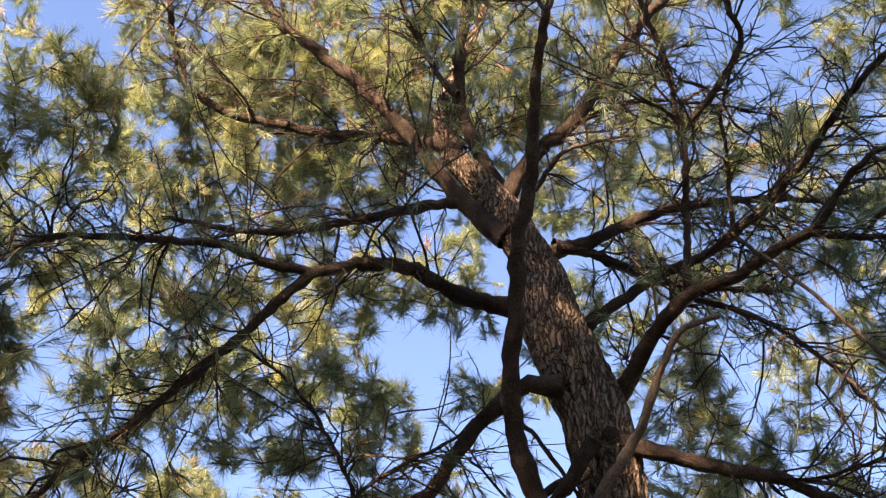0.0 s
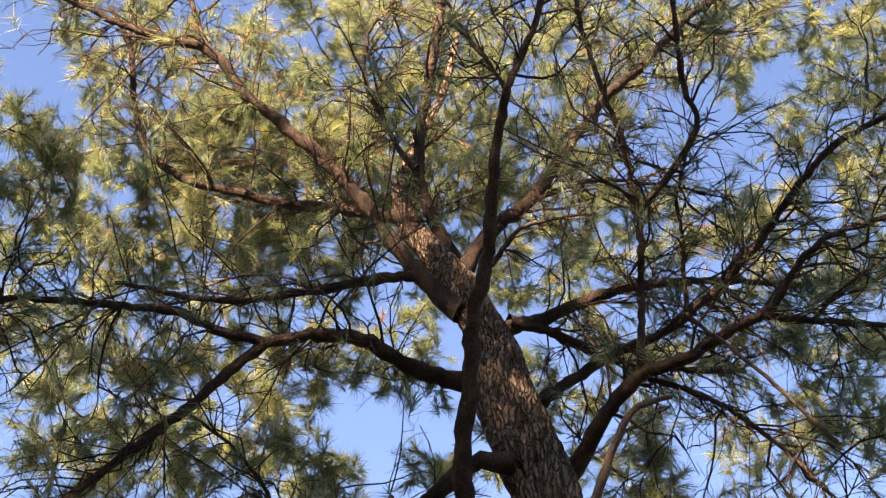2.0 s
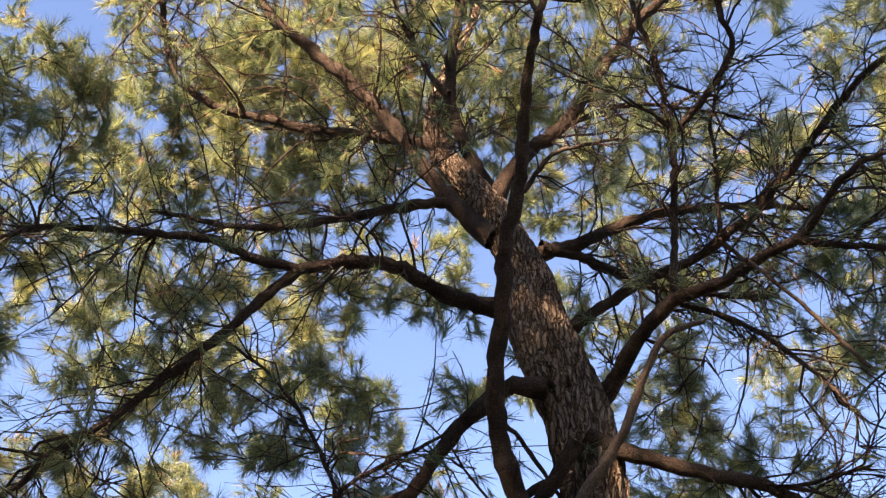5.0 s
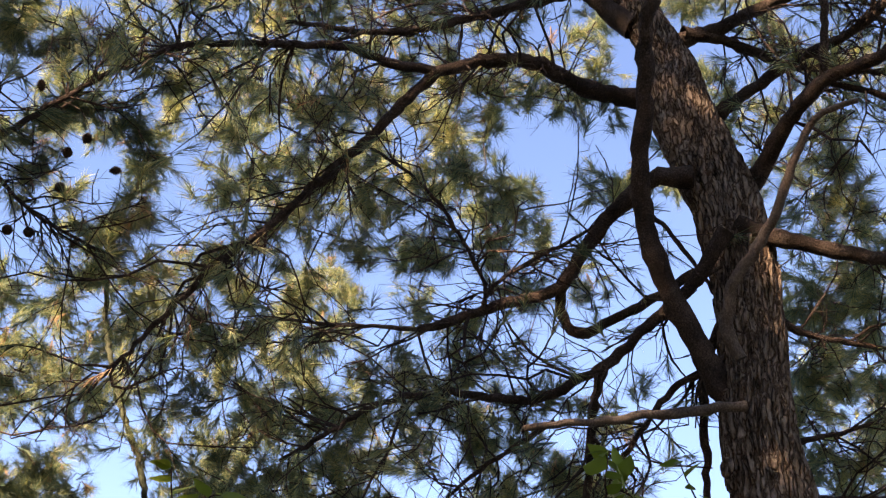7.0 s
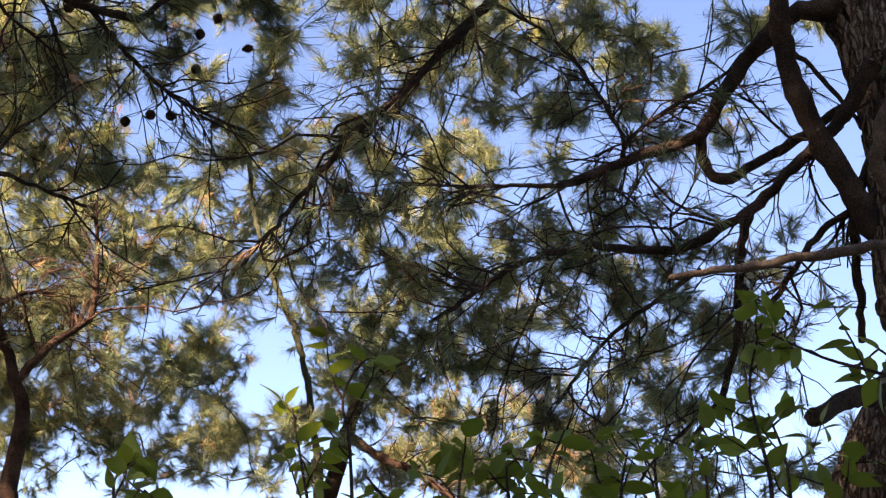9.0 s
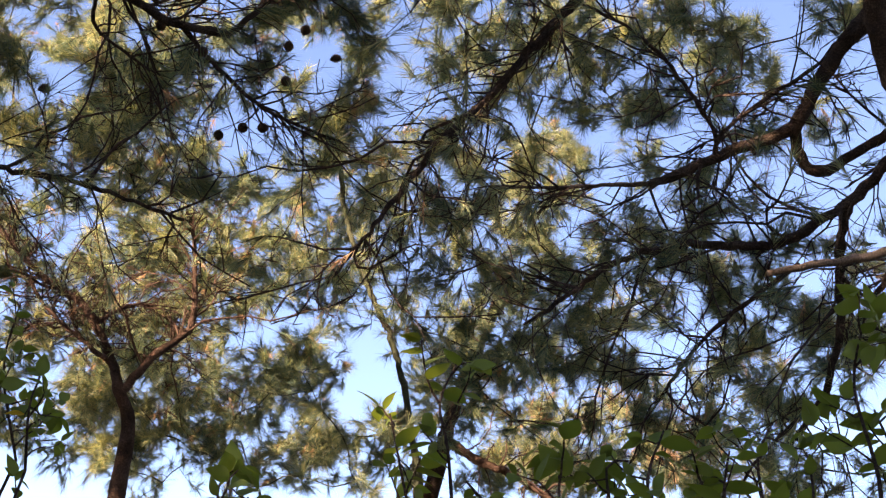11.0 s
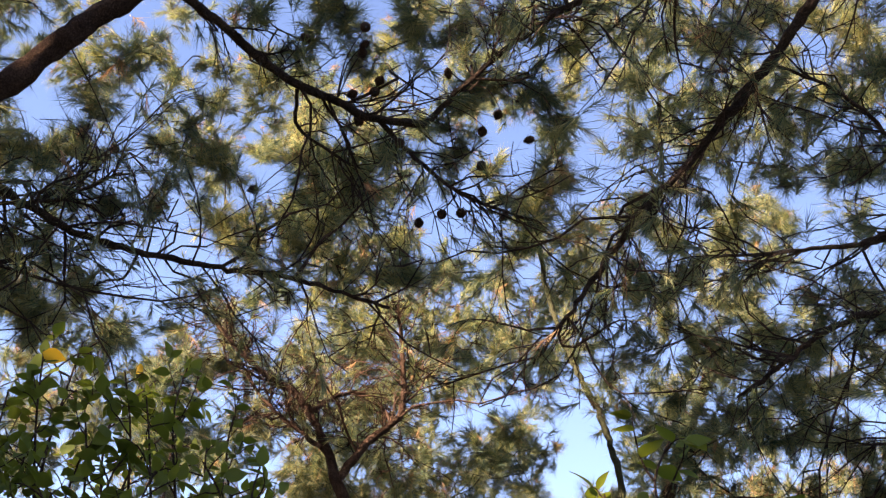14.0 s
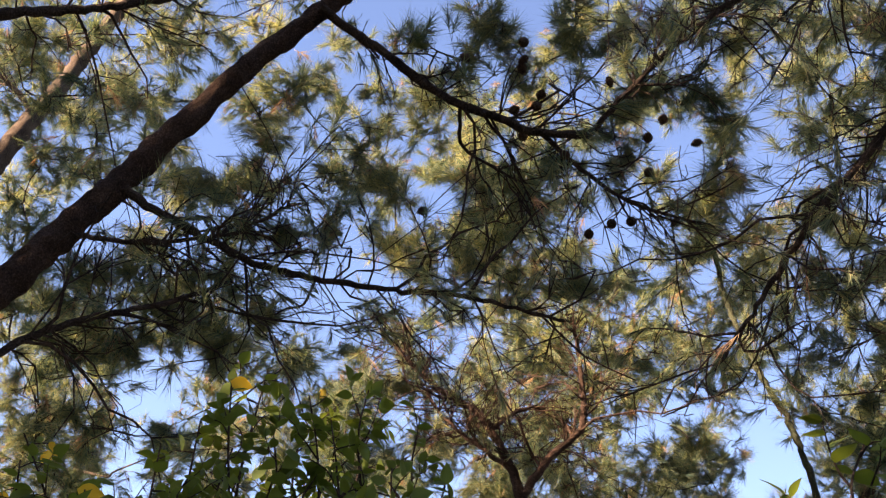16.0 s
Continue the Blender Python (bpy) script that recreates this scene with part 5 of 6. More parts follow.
sprays(forked_pine, [
    (-6.33, 7.25, 5.38, 0.32), (-6.76, 8.36, 5.90, 0.37), (-6.39, 8.33, 5.89, 0.31), (-6.27, 8.88, 6.19, 0.32), 
    (-5.10, 8.44, 5.96, 0.41), (-4.78, 8.44, 5.86, 0.29), (-6.26, 7.32, 5.09, 0.35), (-5.86, 8.80, 5.70, 0.29), (-5.00, 8.66, 5.63, 0.26),
    (-6.57, 7.65, 4.95, 0.40), (-6.48, 8.13, 5.06, 0.35), (-6.33, 8.62, 5.38, 0.40), (-4.90, 8.27, 5.04, 0.34), (-5.22, 9.42, 5.67, 0.34),
    (-6.72, 8.95, 5.14, 0.31), (-5.69, 8.61, 4.98, 0.37), (-5.78, 9.43, 5.19, 0.40), (-5.03, 8.71, 4.99, 0.40), (-5.07, 9.59, 5.41, 0.40)], 1.5)
sprays(forked_pine, [
    (-4.63, 6.62, 7.50, 0.25), (-5.21, 8.09, 6.93, 0.29), (-4.41, 8.01, 6.19, 0.39), (-5.51, 7.93, 5.17, 0.29),
    (-5.15, 8.41, 5.47, 0.37), (-4.44, 8.41, 5.33, 0.34), (-5.77, 9.25, 5.48, 0.33), (-5.19, 9.56, 5.18, 0.44), (-5.46, 8.47, 4.55, 0.31),
    (-5.36, 8.97, 4.63, 0.28), (-5.19, 9.28, 4.82, 0.31), (-5.56, 8.59, 4.29, 0.42), (-5.02, 8.60, 4.24, 0.39), (-4.39, 8.85, 4.50, 0.26),
    (-4.48, 9.66, 4.61, 0.28)], 1.5)
crown_side(forked_pine, (-6.4, 7.7, 5.2), (0.5, 0.5, 0.9), 13, 1.4)
crown_side(forked_pine, (-5.2, 8.1, 4.5), (1.0, 0.5, 0.4), 15, 1.4)
grow(forked_pine)

slim_pine = Tree((-2.2, 9.6, 0), "slim pine with a thin greenish stem", GREEN_BARK, GROUP)
foot(slim_pine, (-2.87, 9.12, 4.53), 0.042)
limb(slim_pine, [(-2.87, 9.12, 4.53), (-3.10, 8.88, 5.35), (-3.30, 8.70, 5.77), (-3.46, 8.52, 6.16), (-3.58, 8.30, 6.59), (-3.58, 8.00, 7.25), (-3.37, 7.84, 7.72)], 0.0302, 0.0146, 2.0)
sprays(slim_pine, [
    (-3.09, 8.88, 5.81, 0.24), (-3.41, 8.55, 6.21, 0.29), (-3.68, 8.40, 6.28, 0.33), (-3.86, 8.18, 6.53, 0.29), (-3.33, 8.37, 6.60, 0.29),
    (-3.64, 8.13, 6.78, 0.29), (-3.07, 8.21, 7.01, 0.29), (-3.32, 7.74, 7.53, 0.29), (-2.70, 7.95, 7.57, 0.24), (-3.94, 8.03, 6.71, 0.29),
    (-3.45, 8.67, 5.95, 0.19), (-3.82, 8.79, 5.37, 0.29), (-4.02, 8.81, 5.11, 0.29), (-4.17, 8.80, 4.95, 0.29), (-3.78, 9.04, 4.77, 0.29),
    (-3.59, 9.17, 4.63, 0.29), (-4.09, 9.01, 4.45, 0.24), (-4.36, 8.79, 4.74, 0.24), (-3.25, 9.24, 4.78, 0.29), (-3.01, 9.40, 4.55, 0.29)], 1.0)
sprays(slim_pine, [
    (-4.49, 8.68, 4.84, 0.24), (-4.07, 8.19, 4.53, 0.27), (-3.85, 8.22, 4.73, 0.22), (-4.72, 7.86, 4.45, 0.31), (-4.46, 8.07, 4.28, 0.31),
    (-4.19, 8.25, 4.18, 0.27), (-4.53, 8.13, 3.95, 0.31), (-3.54, 8.33, 4.80, 0.27), (-3.31, 8.53, 4.51, 0.27), (-2.95, 8.61, 4.66, 0.27),
    (-3.60, 8.52, 4.17, 0.27), (-3.20, 8.67, 4.20, 0.31), (-3.94, 8.41, 4.03, 0.27), (-4.82, 7.94, 4.03, 0.27)], 1.0)
sprays(slim_pine, [
    (-2.26, 9.58, 7.73, 0.38), (-2.41, 9.73, 7.44, 0.32), (-2.04, 9.81, 7.44, 0.38), (-2.35, 9.93, 7.12, 0.38), (-2.19, 10.06, 6.95, 0.32),
    (-1.94, 9.63, 7.77, 0.27)], 3.0)
sprays(slim_pine, [
    (-4.74, 7.18, 8.44, 0.28), (-4.32, 6.76, 8.29, 0.36), (-4.36, 7.48, 8.81, 0.30), (-3.81, 7.56, 8.75, 0.26), (-4.49, 7.91, 8.61, 0.35),
    (-4.11, 7.72, 8.59, 0.38), (-2.75, 7.68, 8.44, 0.34), (-4.74, 7.12, 7.69, 0.35), (-4.27, 7.97, 8.29, 0.31),
    (-3.89, 7.74, 8.06, 0.40), (-3.69, 8.29, 8.46, 0.39), (-3.72, 8.40, 8.09, 0.34), (-4.08, 7.95, 7.45, 0.25),
    (-4.08, 8.58, 7.46, 0.27), (-4.79, 7.95, 6.82, 0.27), (-3.65, 8.00, 6.77, 0.26), (-3.77, 9.05, 7.37, 0.40)], 1.5)
sprays(slim_pine, [
    (-3.31, 9.29, 7.60, 0.30), (-2.81, 8.64, 7.16, 0.31), (-4.77, 9.22, 7.15, 0.28), (-4.00, 8.26, 6.54, 0.36), (-3.85, 9.01, 6.97, 0.38),
    (-3.51, 9.19, 7.13, 0.28), (-4.00, 8.28, 6.14, 0.30), (-3.98, 9.29, 6.69, 0.41), (-3.73, 9.24, 6.84, 0.33), (-3.13, 8.77, 6.54, 0.37),
    (-2.81, 9.39, 6.89, 0.31), (-4.47, 8.83, 6.10, 0.37), (-3.82, 8.42, 5.96, 0.24), (-3.86, 9.25, 6.27, 0.34), (-3.54, 9.29, 6.41, 0.38),
    (-4.60, 8.97, 5.85, 0.31), (-3.87, 9.21, 5.95, 0.41), (-3.94, 8.82, 5.31, 0.26), (-3.17, 8.95, 5.60, 0.36), (-2.94, 9.55, 5.64, 0.34)], 1.5)
sprays(slim_pine, [
    (-4.45, 9.06, 5.12, 0.25), (-3.76, 9.05, 5.19, 0.30), (-3.29, 10.22, 5.70, 0.30), (-4.83, 9.25, 4.81, 0.37), (-4.66, 9.72, 5.04, 0.42),
    (-3.14, 9.36, 4.96, 0.32), (-3.11, 10.25, 5.44, 0.38), (-2.82, 10.66, 5.58, 0.34)], 1.5)
crown_side(slim_pine, (-4.05, 9.05, 5.5), (0.4, 0.3, 0.9), 8, 1.4)
grow(slim_pine)

far_pine = Tree((-3.5, 9.75, 0), "brown pine trunk behind the other pines", RED_BARK, GROUP)
foot(far_pine, (-2.83, 9.63, 4.67), 0.07)
limb(far_pine, [(-2.83, 9.63, 4.67), (-2.73, 9.63, 5.34), (-2.52, 9.60, 6.03), (-2.43, 9.54, 6.51)], 0.0634, 0.0409, 2.0)
limb(far_pine, [(-2.78, 9.37, 4.85), (-2.44, 9.31, 4.62), (-2.08, 9.21, 4.47), (-1.68, 9.08, 4.22)], 0.0430, 0.0178, 0.3)
sprays(far_pine, [
    (-2.74, 9.43, 5.60, 0.30), (-2.96, 9.45, 5.38, 0.30), (-3.08, 9.56, 5.00, 0.34), (-2.71, 9.58, 5.24, 0.30), (-2.34, 9.66, 5.29, 0.34),
    (-2.04, 9.78, 5.15, 0.30), (-2.40, 9.81, 4.83, 0.34), (-1.64, 9.96, 4.83, 0.39), (-2.02, 9.92, 4.74, 0.30), (-2.16, 9.58, 5.58, 0.30),
    (-4.11, 9.06, 5.25, 0.30), (-3.93, 9.22, 5.06, 0.34), (-4.23, 9.12, 4.96, 0.30), (-3.84, 9.14, 5.34, 0.30), (-2.21, 9.35, 6.08, 0.30),
    (-2.78, 9.24, 5.98, 0.34), (-3.02, 9.28, 5.73, 0.34), (-2.64, 9.42, 5.69, 0.30), (-2.45, 9.53, 5.53, 0.34), (-2.03, 9.54, 5.75, 0.39)], 1.0)
sprays(far_pine, [
    (-1.61, 9.64, 5.69, 0.34), (-1.98, 9.69, 5.40, 0.39), (-1.51, 9.56, 5.92, 0.30), (-2.68, 9.60, 5.19, 0.30), (-2.26, 9.74, 5.11, 0.30),
    (-1.75, 9.81, 5.20, 0.30)], 1.0)
sprays(far_pine, [
    (-1.28, 9.84, 5.32, 0.30), (-0.93, 9.94, 5.17, 0.34), (-0.60, 9.94, 5.24, 0.30), (-1.12, 9.97, 5.01, 0.30), (-0.95, 9.8, 4.85, 0.30)], 3.0, False, 0.45)
sprays(far_pine, [
    (-1.04, 8.80, 7.14, 0.36), (-0.56, 9.36, 6.45, 0.32), (-2.80, 10.26, 6.59, 0.42), (-2.21, 9.22, 6.05, 0.31),
    (-1.07, 9.80, 6.28, 0.29), (-2.24, 10.70, 6.38, 0.46), (-0.50, 10.06, 5.87, 0.29), (-2.05, 10.05, 5.33, 0.28), (-1.54, 9.70, 5.20, 0.32),
    (-1.09, 10.47, 5.56, 0.30), (-0.67, 9.97, 5.50, 0.35), (-0.38, 10.29, 5.47, 0.34), (-2.23, 10.35, 5.15, 0.40), (-1.98, 10.94, 5.36, 0.42),
    (-1.54, 10.95, 5.44, 0.42), (-0.82, 10.32, 5.26, 0.41), (-2.54, 9.69, 4.60, 0.27), (-2.09, 10.75, 5.08, 0.42), (-1.74, 10.56, 5.01, 0.35)], 1.5)
sprays(far_pine, [
    (-0.98, 10.86, 5.12, 0.35), (-0.76, 11.30, 5.17, 0.42), (-0.27, 11.21, 5.24, 0.47)], 1.5)
crown_side(far_pine, (-3.8, 9.8, 4.8), (0.5, 0.4, 0.3), 8, 1.4)
crown_side(far_pine, (-2.1, 9.8, 4.7), (0.6, 0.4, 0.25), 9, 1.4)
grow(far_pine)


# ---- shrubs ----
def leaf_mesh(mat, length):
    v, f = [], []
    n = 6
    for i in range(n + 1):
        t = i / n
        w = 0.36 * math.sin(math.pi * t ** 0.8) * (1 - 0.25 * t) + (0.01 if i == 0 else 0)
        x = t * length
        sag = -0.18 * length * t * t
        v += [(x, -w * length, sag + 0.1 * w * length), (x, 0, sag - 0.02 * length), (x, w * length, sag + 0.1 * w * length)]
    for i in range(n):
        b = i * 3
        f += [(b, b + 3, b + 4, b + 1), (b + 1, b + 4, b + 5, b + 2)]
    return mesh_from("leaf", v, f, mat, True)


LEAVES = [leaf_mesh(LEAF, s) for s in (0.06, 0.075, 0.09)]
YELLOWS = [leaf_mesh(YELLOW_LEAF, 0.08)]


class Shrub:
    def __init__(self, base, label, gap, size, yellow, reach):
        self.ob = tagged(new("shrub"), label, "shrub", "shrubs")
        self.ob.location = base
        self.base, self.gap, self.size, self.yellow, self.reach = np.array(base, float), gap, size, yellow, reach


def stem(shrub, points):
    line = glide([np.array(p) - shrub.base + rng.normal(0, 0.015, 3) for p in points], 0.04)
    foot = np.array([line[0][0], line[0][1], 0.0]) * 0.6
    line = np.vstack([glide([foot, (foot + line[0]) / 2 + rng.normal(0, 0.05, 3), line[0]], 0.1)[:-1], line])
    v, f = tube(line, np.linspace(0.009, 0.0025, len(line)), 6)
    ob = child("stem", mesh_from("stem", v, f, LIMB_BARK, True), shrub.ob)
    length = np.linalg.norm(np.diff(line, axis=0), axis=1)
    far = length.sum() - np.cumsum(length)
    leafy = [(line[int(np.argmin(np.abs(far - at)))], unit(line[-1] - line[-4])) for at in (0.0, 0.03, 0.06)]
    at = 0.02
    while at < shrub.reach:
        i = int(np.argmin(np.abs(far - at)))
        tan = unit(line[min(i + 1, len(line) - 1)] - line[i])
        twig = bend(line[i], unit(cross(tan, rng.normal(size=3)) + tan * 0.7), rng.uniform(0.06, 0.12 + at * 0.35), 0.02, 5, 0.2)
        child("side_twig", mesh_from("side_twig", *tube(twig, np.linspace(0.003, 0.0015, len(twig)), 4), LIMB_BARK, True), ob)
        leafy += [(twig[q], unit(twig[q] - twig[q - 1])) for q in (2, 3, 4, 5, 5)]
        at += shrub.gap * rng.uniform(0.6, 1.3)
    for p, tan in leafy:
        out = unit(cross(tan, rng.normal(size=3)))
        d = unit(out + tan * 0.5 + np.array([0, 0, -0.1]))
        z = unit(np.array([0, 0, 1.0]) + rng.normal(0, 0.5, 3))
        y = unit(cross(z, d))
        z = cross(d, y)
        me = YELLOWS[0] if rng.random() < shrub.yellow else LEAVES[rng.integers(3)]
        leaf = child("leaf", me, ob)
        s = shrub.size * rng.uniform(0.7, 1.2)
        leaf.matrix_local = Matrix(((d[0] * s, y[0] * s, z[0] * s, p[0]), (d[1] * s, y[1] * s, z[1] * s, p[1]), (d[2] * s, y[2] * s, z[2] * s, p[2]), (0, 0, 0, 1)))


shrub_s = Shrub((-0.2, 2.3, 0), "green broad-leaved shrub with soft ovate leaves", 0.09, 0.82, 0.0, 0.35)
stem(shrub_s, [(-0.66, 2.45, 2.18), (-0.72, 2.49, 2.41), (-0.77, 2.56, 2.56), (-0.76, 2.64, 2.69)])
stem(shrub_s, [(-0.76, 2.52, 2.19), (-0.83, 2.59, 2.36), (-0.91, 2.63, 2.56)])
stem(shrub_s, [(-0.34, 2.50, 2.22), (-0.36, 2.58, 2.39), (-0.36, 2.67, 2.51)])
stem(shrub_s, [(-0.25, 2.51, 2.23), (-0.28, 2.58, 2.41), (-0.28, 2.66, 2.55)])
stem(shrub_s, [(-0.12, 2.71, 2.29), (-0.13, 2.79, 2.47), (-0.12, 2.87, 2.60)])
stem(shrub_s, [(-0.01, 2.71, 2.30), (-0.03, 2.78, 2.49), (-0.04, 2.85, 2.65)])
stem(shrub_s, [(0.17, 2.51, 2.25), (0.18, 2.58, 2.44), (0.15, 2.63, 2.66), (0.17, 2.67, 2.86)])
stem(shrub_s, [(0.25, 2.60, 2.29), (0.23, 2.67, 2.47), (0.22, 2.73, 2.66)])
stem(shrub_s, [(0.06, 2.81, 2.33), (0.05, 2.88, 2.50), (0.03, 2.97, 2.62)])
stem(shrub_s, [(-1.10, 2.30, 2.11), (-1.18, 2.37, 2.24), (-1.25, 2.45, 2.31)])
stem(shrub_s, [(-1.04, 2.43, 2.15), (-1.12, 2.50, 2.27), (-1.22, 2.57, 2.33)])
stem(shrub_s, [(-0.44, 2.49, 2.21), (-0.45, 2.57, 2.37), (-0.49, 2.66, 2.47)])
stem(shrub_s, [(0.33, 2.69, 2.32), (0.37, 2.76, 2.48), (0.42, 2.83, 2.62)])
stem(shrub_s, [(0.53, 2.36, 2.56), (0.42, 2.48, 2.64), (0.30, 2.59, 2.74), (0.18, 2.69, 2.83)])
stem(shrub_s, [(0.47, 2.39, 2.50), (0.44, 2.48, 2.63), (0.41, 2.56, 2.75)])
stem(shrub_s, [(-0.55, 2.37, 2.16), (-0.61, 2.45, 2.28), (-0.67, 2.54, 2.39)])
stem(shrub_s, [(-0.21, 2.71, 2.27), (-0.20, 2.79, 2.44), (-0.20, 2.88, 2.55)])
shrub_t = Shrub((-2.6, 2.6, 0), "broad-leaved shrub with a few yellow leaves", 0.075, 0.75, 0.014, 0.5)
stem(shrub_t, [(-2.63, 2.64, 2.37), (-2.69, 2.64, 2.67), (-2.74, 2.67, 2.90), (-2.77, 2.72, 3.09)])
stem(shrub_t, [(-2.43, 2.81, 2.42), (-2.49, 2.79, 2.78), (-2.60, 2.75, 3.02)])
stem(shrub_t, [(-2.35, 2.98, 2.48), (-2.45, 2.92, 2.87), (-2.50, 2.94, 3.10)])
stem(shrub_t, [(-2.74, 2.53, 2.34), (-2.80, 2.54, 2.64), (-2.86, 2.56, 2.86)])
stem(shrub_t, [(-2.88, 2.24, 2.25), (-2.99, 2.20, 2.50), (-3.12, 2.16, 2.65)])
stem(shrub_t, [(-2.85, 2.41, 2.30), (-2.97, 2.39, 2.50), (-3.08, 2.41, 2.60)])
stem(shrub_t, [(-2.21, 3.08, 2.51), (-2.31, 3.06, 2.82), (-2.37, 3.07, 3.04)])
stem(shrub_t, [(-2.53, 2.72, 2.40), (-2.59, 2.73, 2.70), (-2.67, 2.74, 2.90)])
stem(shrub_t, [(-2.29, 2.79, 2.42), (-2.39, 2.77, 2.71), (-2.49, 2.77, 2.89)])
stem(shrub_t, [(-2.61, 2.51, 2.33), (-2.67, 2.55, 2.58), (-2.71, 2.61, 2.76)])
stem(shrub_t, [(-3.12, 2.24, 2.28), (-3.21, 2.25, 2.49), (-3.29, 2.30, 2.62)])
stem(shrub_t, [(-2.24, 2.93, 2.50), (-2.32, 2.95, 2.72), (-2.38, 3.00, 2.89)])
stem(shrub_t, [(-2.72, 2.40, 2.30), (-2.80, 2.42, 2.56), (-2.86, 2.46, 2.72)])
stem(shrub_t, [(-2.41, 2.69, 2.39), (-2.47, 2.73, 2.61), (-2.52, 2.80, 2.76)])
stem(shrub_t, [(-2.51, 2.61, 2.36), (-2.58, 2.66, 2.53), (-2.64, 2.72, 2.68)])
stem(shrub_t, [(-2.51, 2.35, 2.28), (-2.61, 2.35, 2.48), (-2.67, 2.41, 2.62)])
stem(shrub_t, [(-2.40, 2.45, 2.32), (-2.47, 2.50, 2.48), (-2.59, 2.51, 2.60)])
stem(shrub_t, [(-2.21, 2.60, 2.36), (-2.28, 2.66, 2.51), (-2.33, 2.73, 2.66)])
stem(shrub_t, [(-2.09, 2.69, 2.39), (-2.13, 2.76, 2.56), (-2.22, 2.80, 2.70)])
stem(shrub_t, [(-2.02, 2.86, 2.44), (-2.07, 2.91, 2.63), (-2.12, 2.99, 2.75)])
stem(shrub_t, [(-2.67, 2.17, 2.23), (-2.79, 2.18, 2.36), (-2.90, 2.19, 2.46)])
stem(shrub_t, [(-2.53, 3.08, 2.54), (-2.58, 3.07, 2.93), (-2.56, 3.16, 3.11)])
stem(shrub_t, [(-2.67, 2.97, 2.51), (-2.74, 2.94, 2.89), (-2.70, 3.05, 3.10)])
stem(shrub_t, [(-2.62, 2.99, 2.59), (-2.68, 3.02, 2.82), (-2.61, 3.15, 3.05)])

def yellow_leaf(shrub, points):
    """A stem of its own with one turned leaf at its tip."""
    stem(shrub, points)
    leaf = child("leaf", YELLOWS[0], shrub.ob, "bright yellow autumn leaf")
    leaf.matrix_local = Matrix.Translation(np.array(points[-1]) - shrub.base) @ Vector((0.75, -0.5, -0.45)).to_track_quat("Z", "Y").to_matrix().to_4x4()


yellow_leaf(shrub_t, [(-2.63, 2.61, 2.48), (-2.69, 2.58, 2.74), (-2.75, 2.56, 2.98)])
yellow_leaf(shrub_t, [(-2.67, 2.17, 2.06), (-2.72, 2.15, 2.26), (-2.77, 2.13, 2.46)])


# ---- cones ----
def cone_mesh():
    v, f = [], []
    rows, around = 7, 9
    for i in range(rows):
        t = (i + 0.5) / rows
        r = 0.021 * math.sin(math.pi * min(1, t * 0.85 + 0.12)) + 0.003
        z = -0.055 * t
        for j in range(around):
            a = 2 * math.pi * (j + 0.5 * (i % 2)) / around
            ca, sa_, b = math.cos(a), math.sin(a), len(v)
            w = 0.42 * r
            v += [(ca * r * 0.45 - sa_ * w, sa_ * r * 0.45 + ca * w, z), (ca * r * 0.45 + sa_ * w, sa_ * r * 0.45 - ca * w, z), (ca * r * 1.12 + sa_ * w * 0.5, sa_ * r * 1.12 - ca * w * 0.5, z - 0.007), (ca * r * 1.12 - sa_ * w * 0.5, sa_ * r * 1.12 + ca * w * 0.5, z - 0.007), (ca * r * 0.45, sa_ * r * 0.45, z - 0.012)]
            f += [(b, b + 1, b + 2), (b, b + 2, b + 3), (b + 3, b + 2, b + 4), (b, b + 3, b + 4), (b + 1, b + 4, b + 2)]
    return mesh_from("cone", v, f, CONE)


def twig_between(a, b):
    line = glide([a, (a + b) / 2 + rng.normal(0, 0.03, 3), b], 0.05)
    return tube(line, np.linspace(0.004, 0.0025, len(line)), 4)


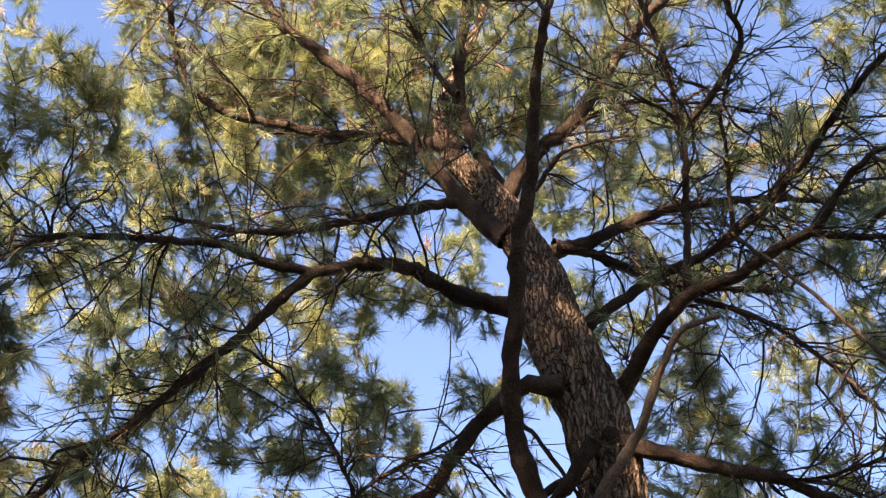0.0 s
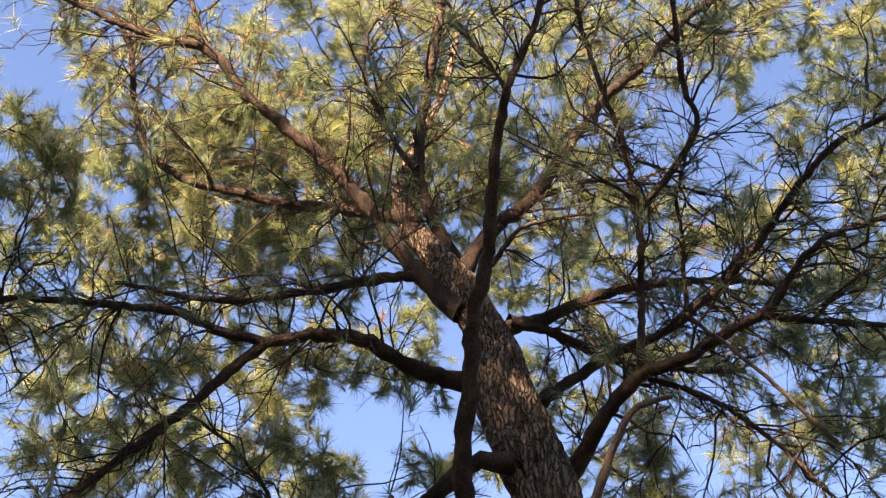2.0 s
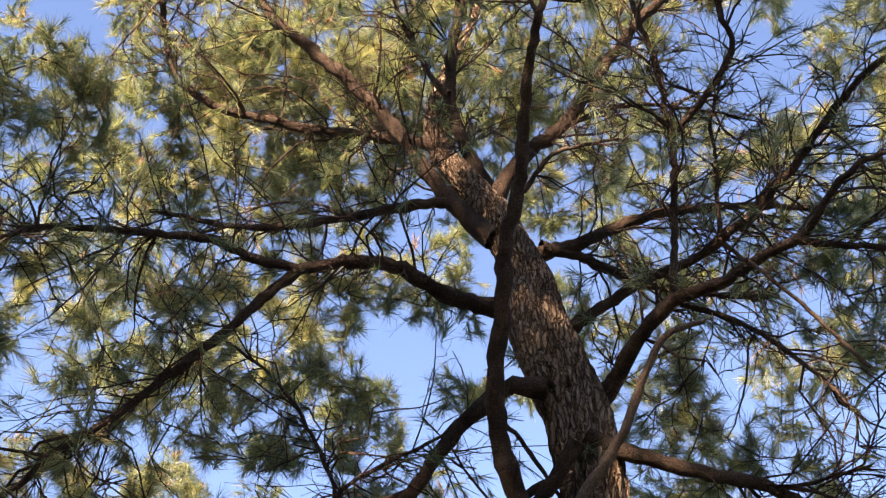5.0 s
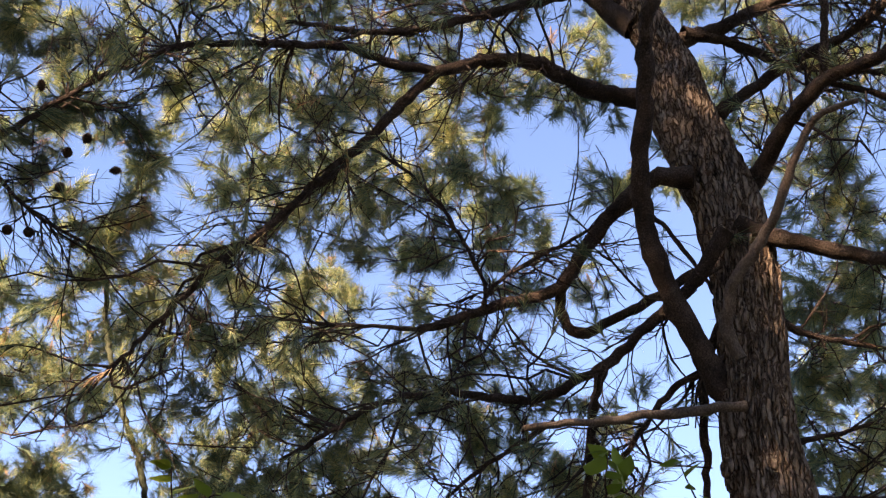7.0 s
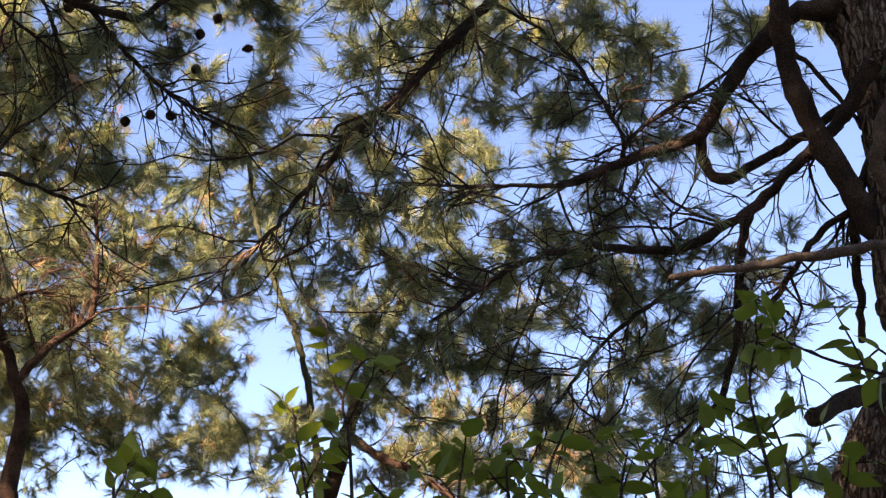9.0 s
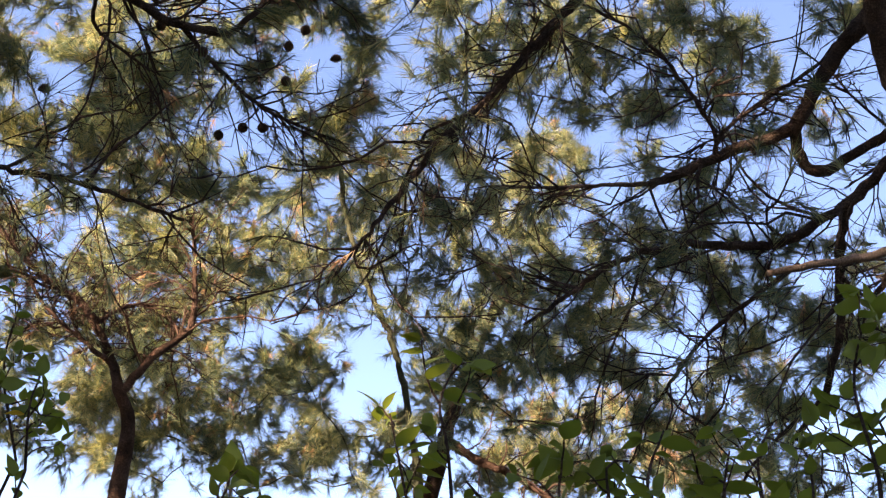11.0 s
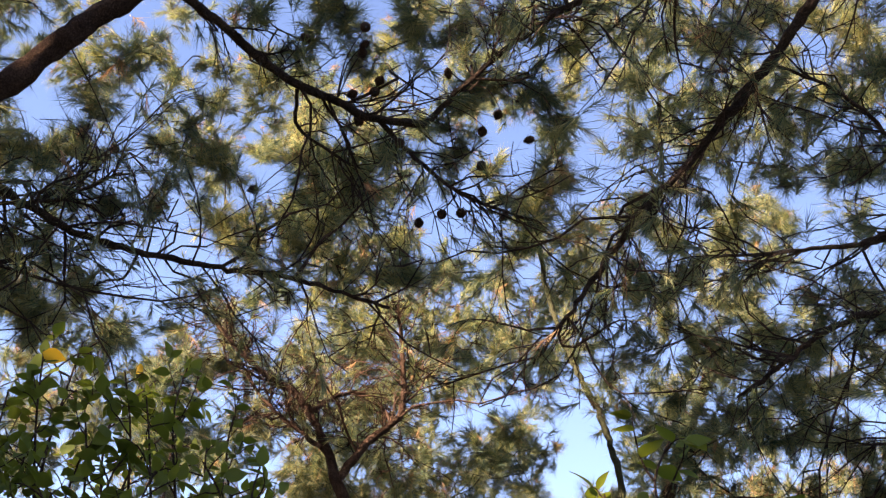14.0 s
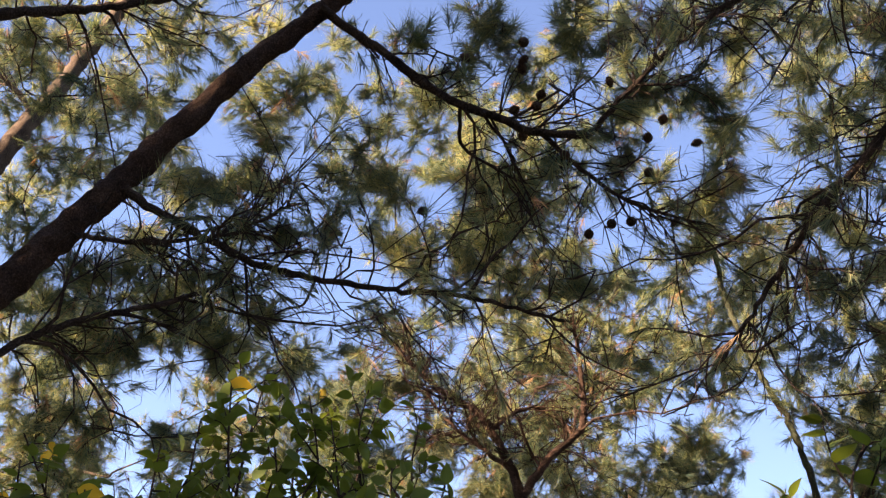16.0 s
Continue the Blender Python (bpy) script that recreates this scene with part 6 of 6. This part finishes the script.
CONE_MESH = cone_mesh()
lines_b = np.vstack(cone_pine.lines)
for place in [
    (-2.87, 3.99, 5.51), (-2.90, 4.04, 5.43), (-2.86, 4.04, 5.46), (-2.83, 4.18, 5.34), (-2.95, 4.17, 5.25),
    (-2.88, 4.21, 5.27), (-2.31, 4.52, 5.30), (-2.40, 4.54, 5.22), (-2.78, 4.42, 5.09), (-2.75, 4.67, 4.78),
    (-2.65, 4.70, 4.81), (-2.56, 4.74, 4.83), (-2.32, 4.84, 4.86), (-2.16, 4.67, 5.20), (-3.15, 3.86, 5.42),
    (-2.95, 4.27, 5.13), (-2.53, 4.29, 5.43), (-2.42, 4.66, 5.05), (-3.97, 3.71, 4.74), (-3.44, 4.21, 4.75)]:
    c = child("cone", CONE_MESH, cone_pine.ob, "dark open pine cone")
    p = cone_pine.local(place)
    c.matrix_local = Matrix.Translation(p) @ Euler(rng.uniform(-1.2, 1.2, 3)).to_matrix().to_4x4()
    near = lines_b[np.argmin(np.linalg.norm(lines_b - p, axis=1))]
    child("stalk", mesh_from("stalk", *twig_between(near, p), LIMB_BARK, True), cone_pine.ob)


# ---- unseen pines, added to block sun and low sky ----
def shade_pine(x, y, height):
    tree = Tree((x, y, 0), "unseen pine added to cast shade, dense dark crown", LIMB_BARK, GROUP)
    trunk(tree, [(x, y, -0.2, 0.2), (x + 0.1, y, height * 0.5, 0.14), (x, y + 0.1, height, 0.03)], 12)
    places = []
    for i in range(26):
        z = height * (0.12 + 0.83 * i / 26)
        a, reach = i * 2.4, (1 - i / 31) * rng.uniform(1.6, 2.8)
        tip = (x + math.cos(a) * reach, y + math.sin(a) * reach, z + 0.5)
        limb(tree, [(x, y, z), (x + math.cos(a) * reach * 0.5, y + math.sin(a) * reach * 0.5, z + 0.15), tip], 0.035, 0.01, 0.3, None, 6, 1.0)
        places += [(tip[0] + rng.normal(0, 0.4), tip[1] + rng.normal(0, 0.4), tip[2] + rng.normal(0, 0.3), 0.6) for _ in range(2)]
    sprays(tree, places, 1.7, True)
    grow(tree)
    return tree.ob


behind = shade_pine(2.5, -4.5, 10.0)
# First rows shade the near limbs from the sun; the rest block low sky.
for x, y, turn, size in ((-9.2, -1.6, 35, 0.93), (-7.2, -2.3, 70, 1.08), (-5.9, -3.5, 140, 1.2), (-4.5, -4.3, 250, 1.28), (-3.0, -5.0, 200, 1.32), (-1.5, -5.9, 310, 1.32), (-6.4, -6.4, 160, 1.38), (-4.7, -7.4, 280, 1.42), (-2.9, -8.4, 50, 1.42), (-8.6, -9.4, 95, 1.3), (-10.4, -8.6, 185, 1.3), (-6.4, -10.6, 330, 1.3),
                         (6.5, -1.5, 140, 1.05), (7.5, 4.5, 250, 0.95), (0.5, -9.0, 230, 1.25), (9.5, 9.0, 30, 1.1), (4.5, 13.5, 110, 1.0), (11.5, 2.0, 75, 1.2), (10.0, -5.5, 190, 1.15), (5.5, -8.0, 265, 1.1), (-10.5, 0.2, 15, 0.9)):
    other = copy_thing(behind, pose(x, y, 0, 0, 0, turn) @ Matrix.Scale(size, 4))
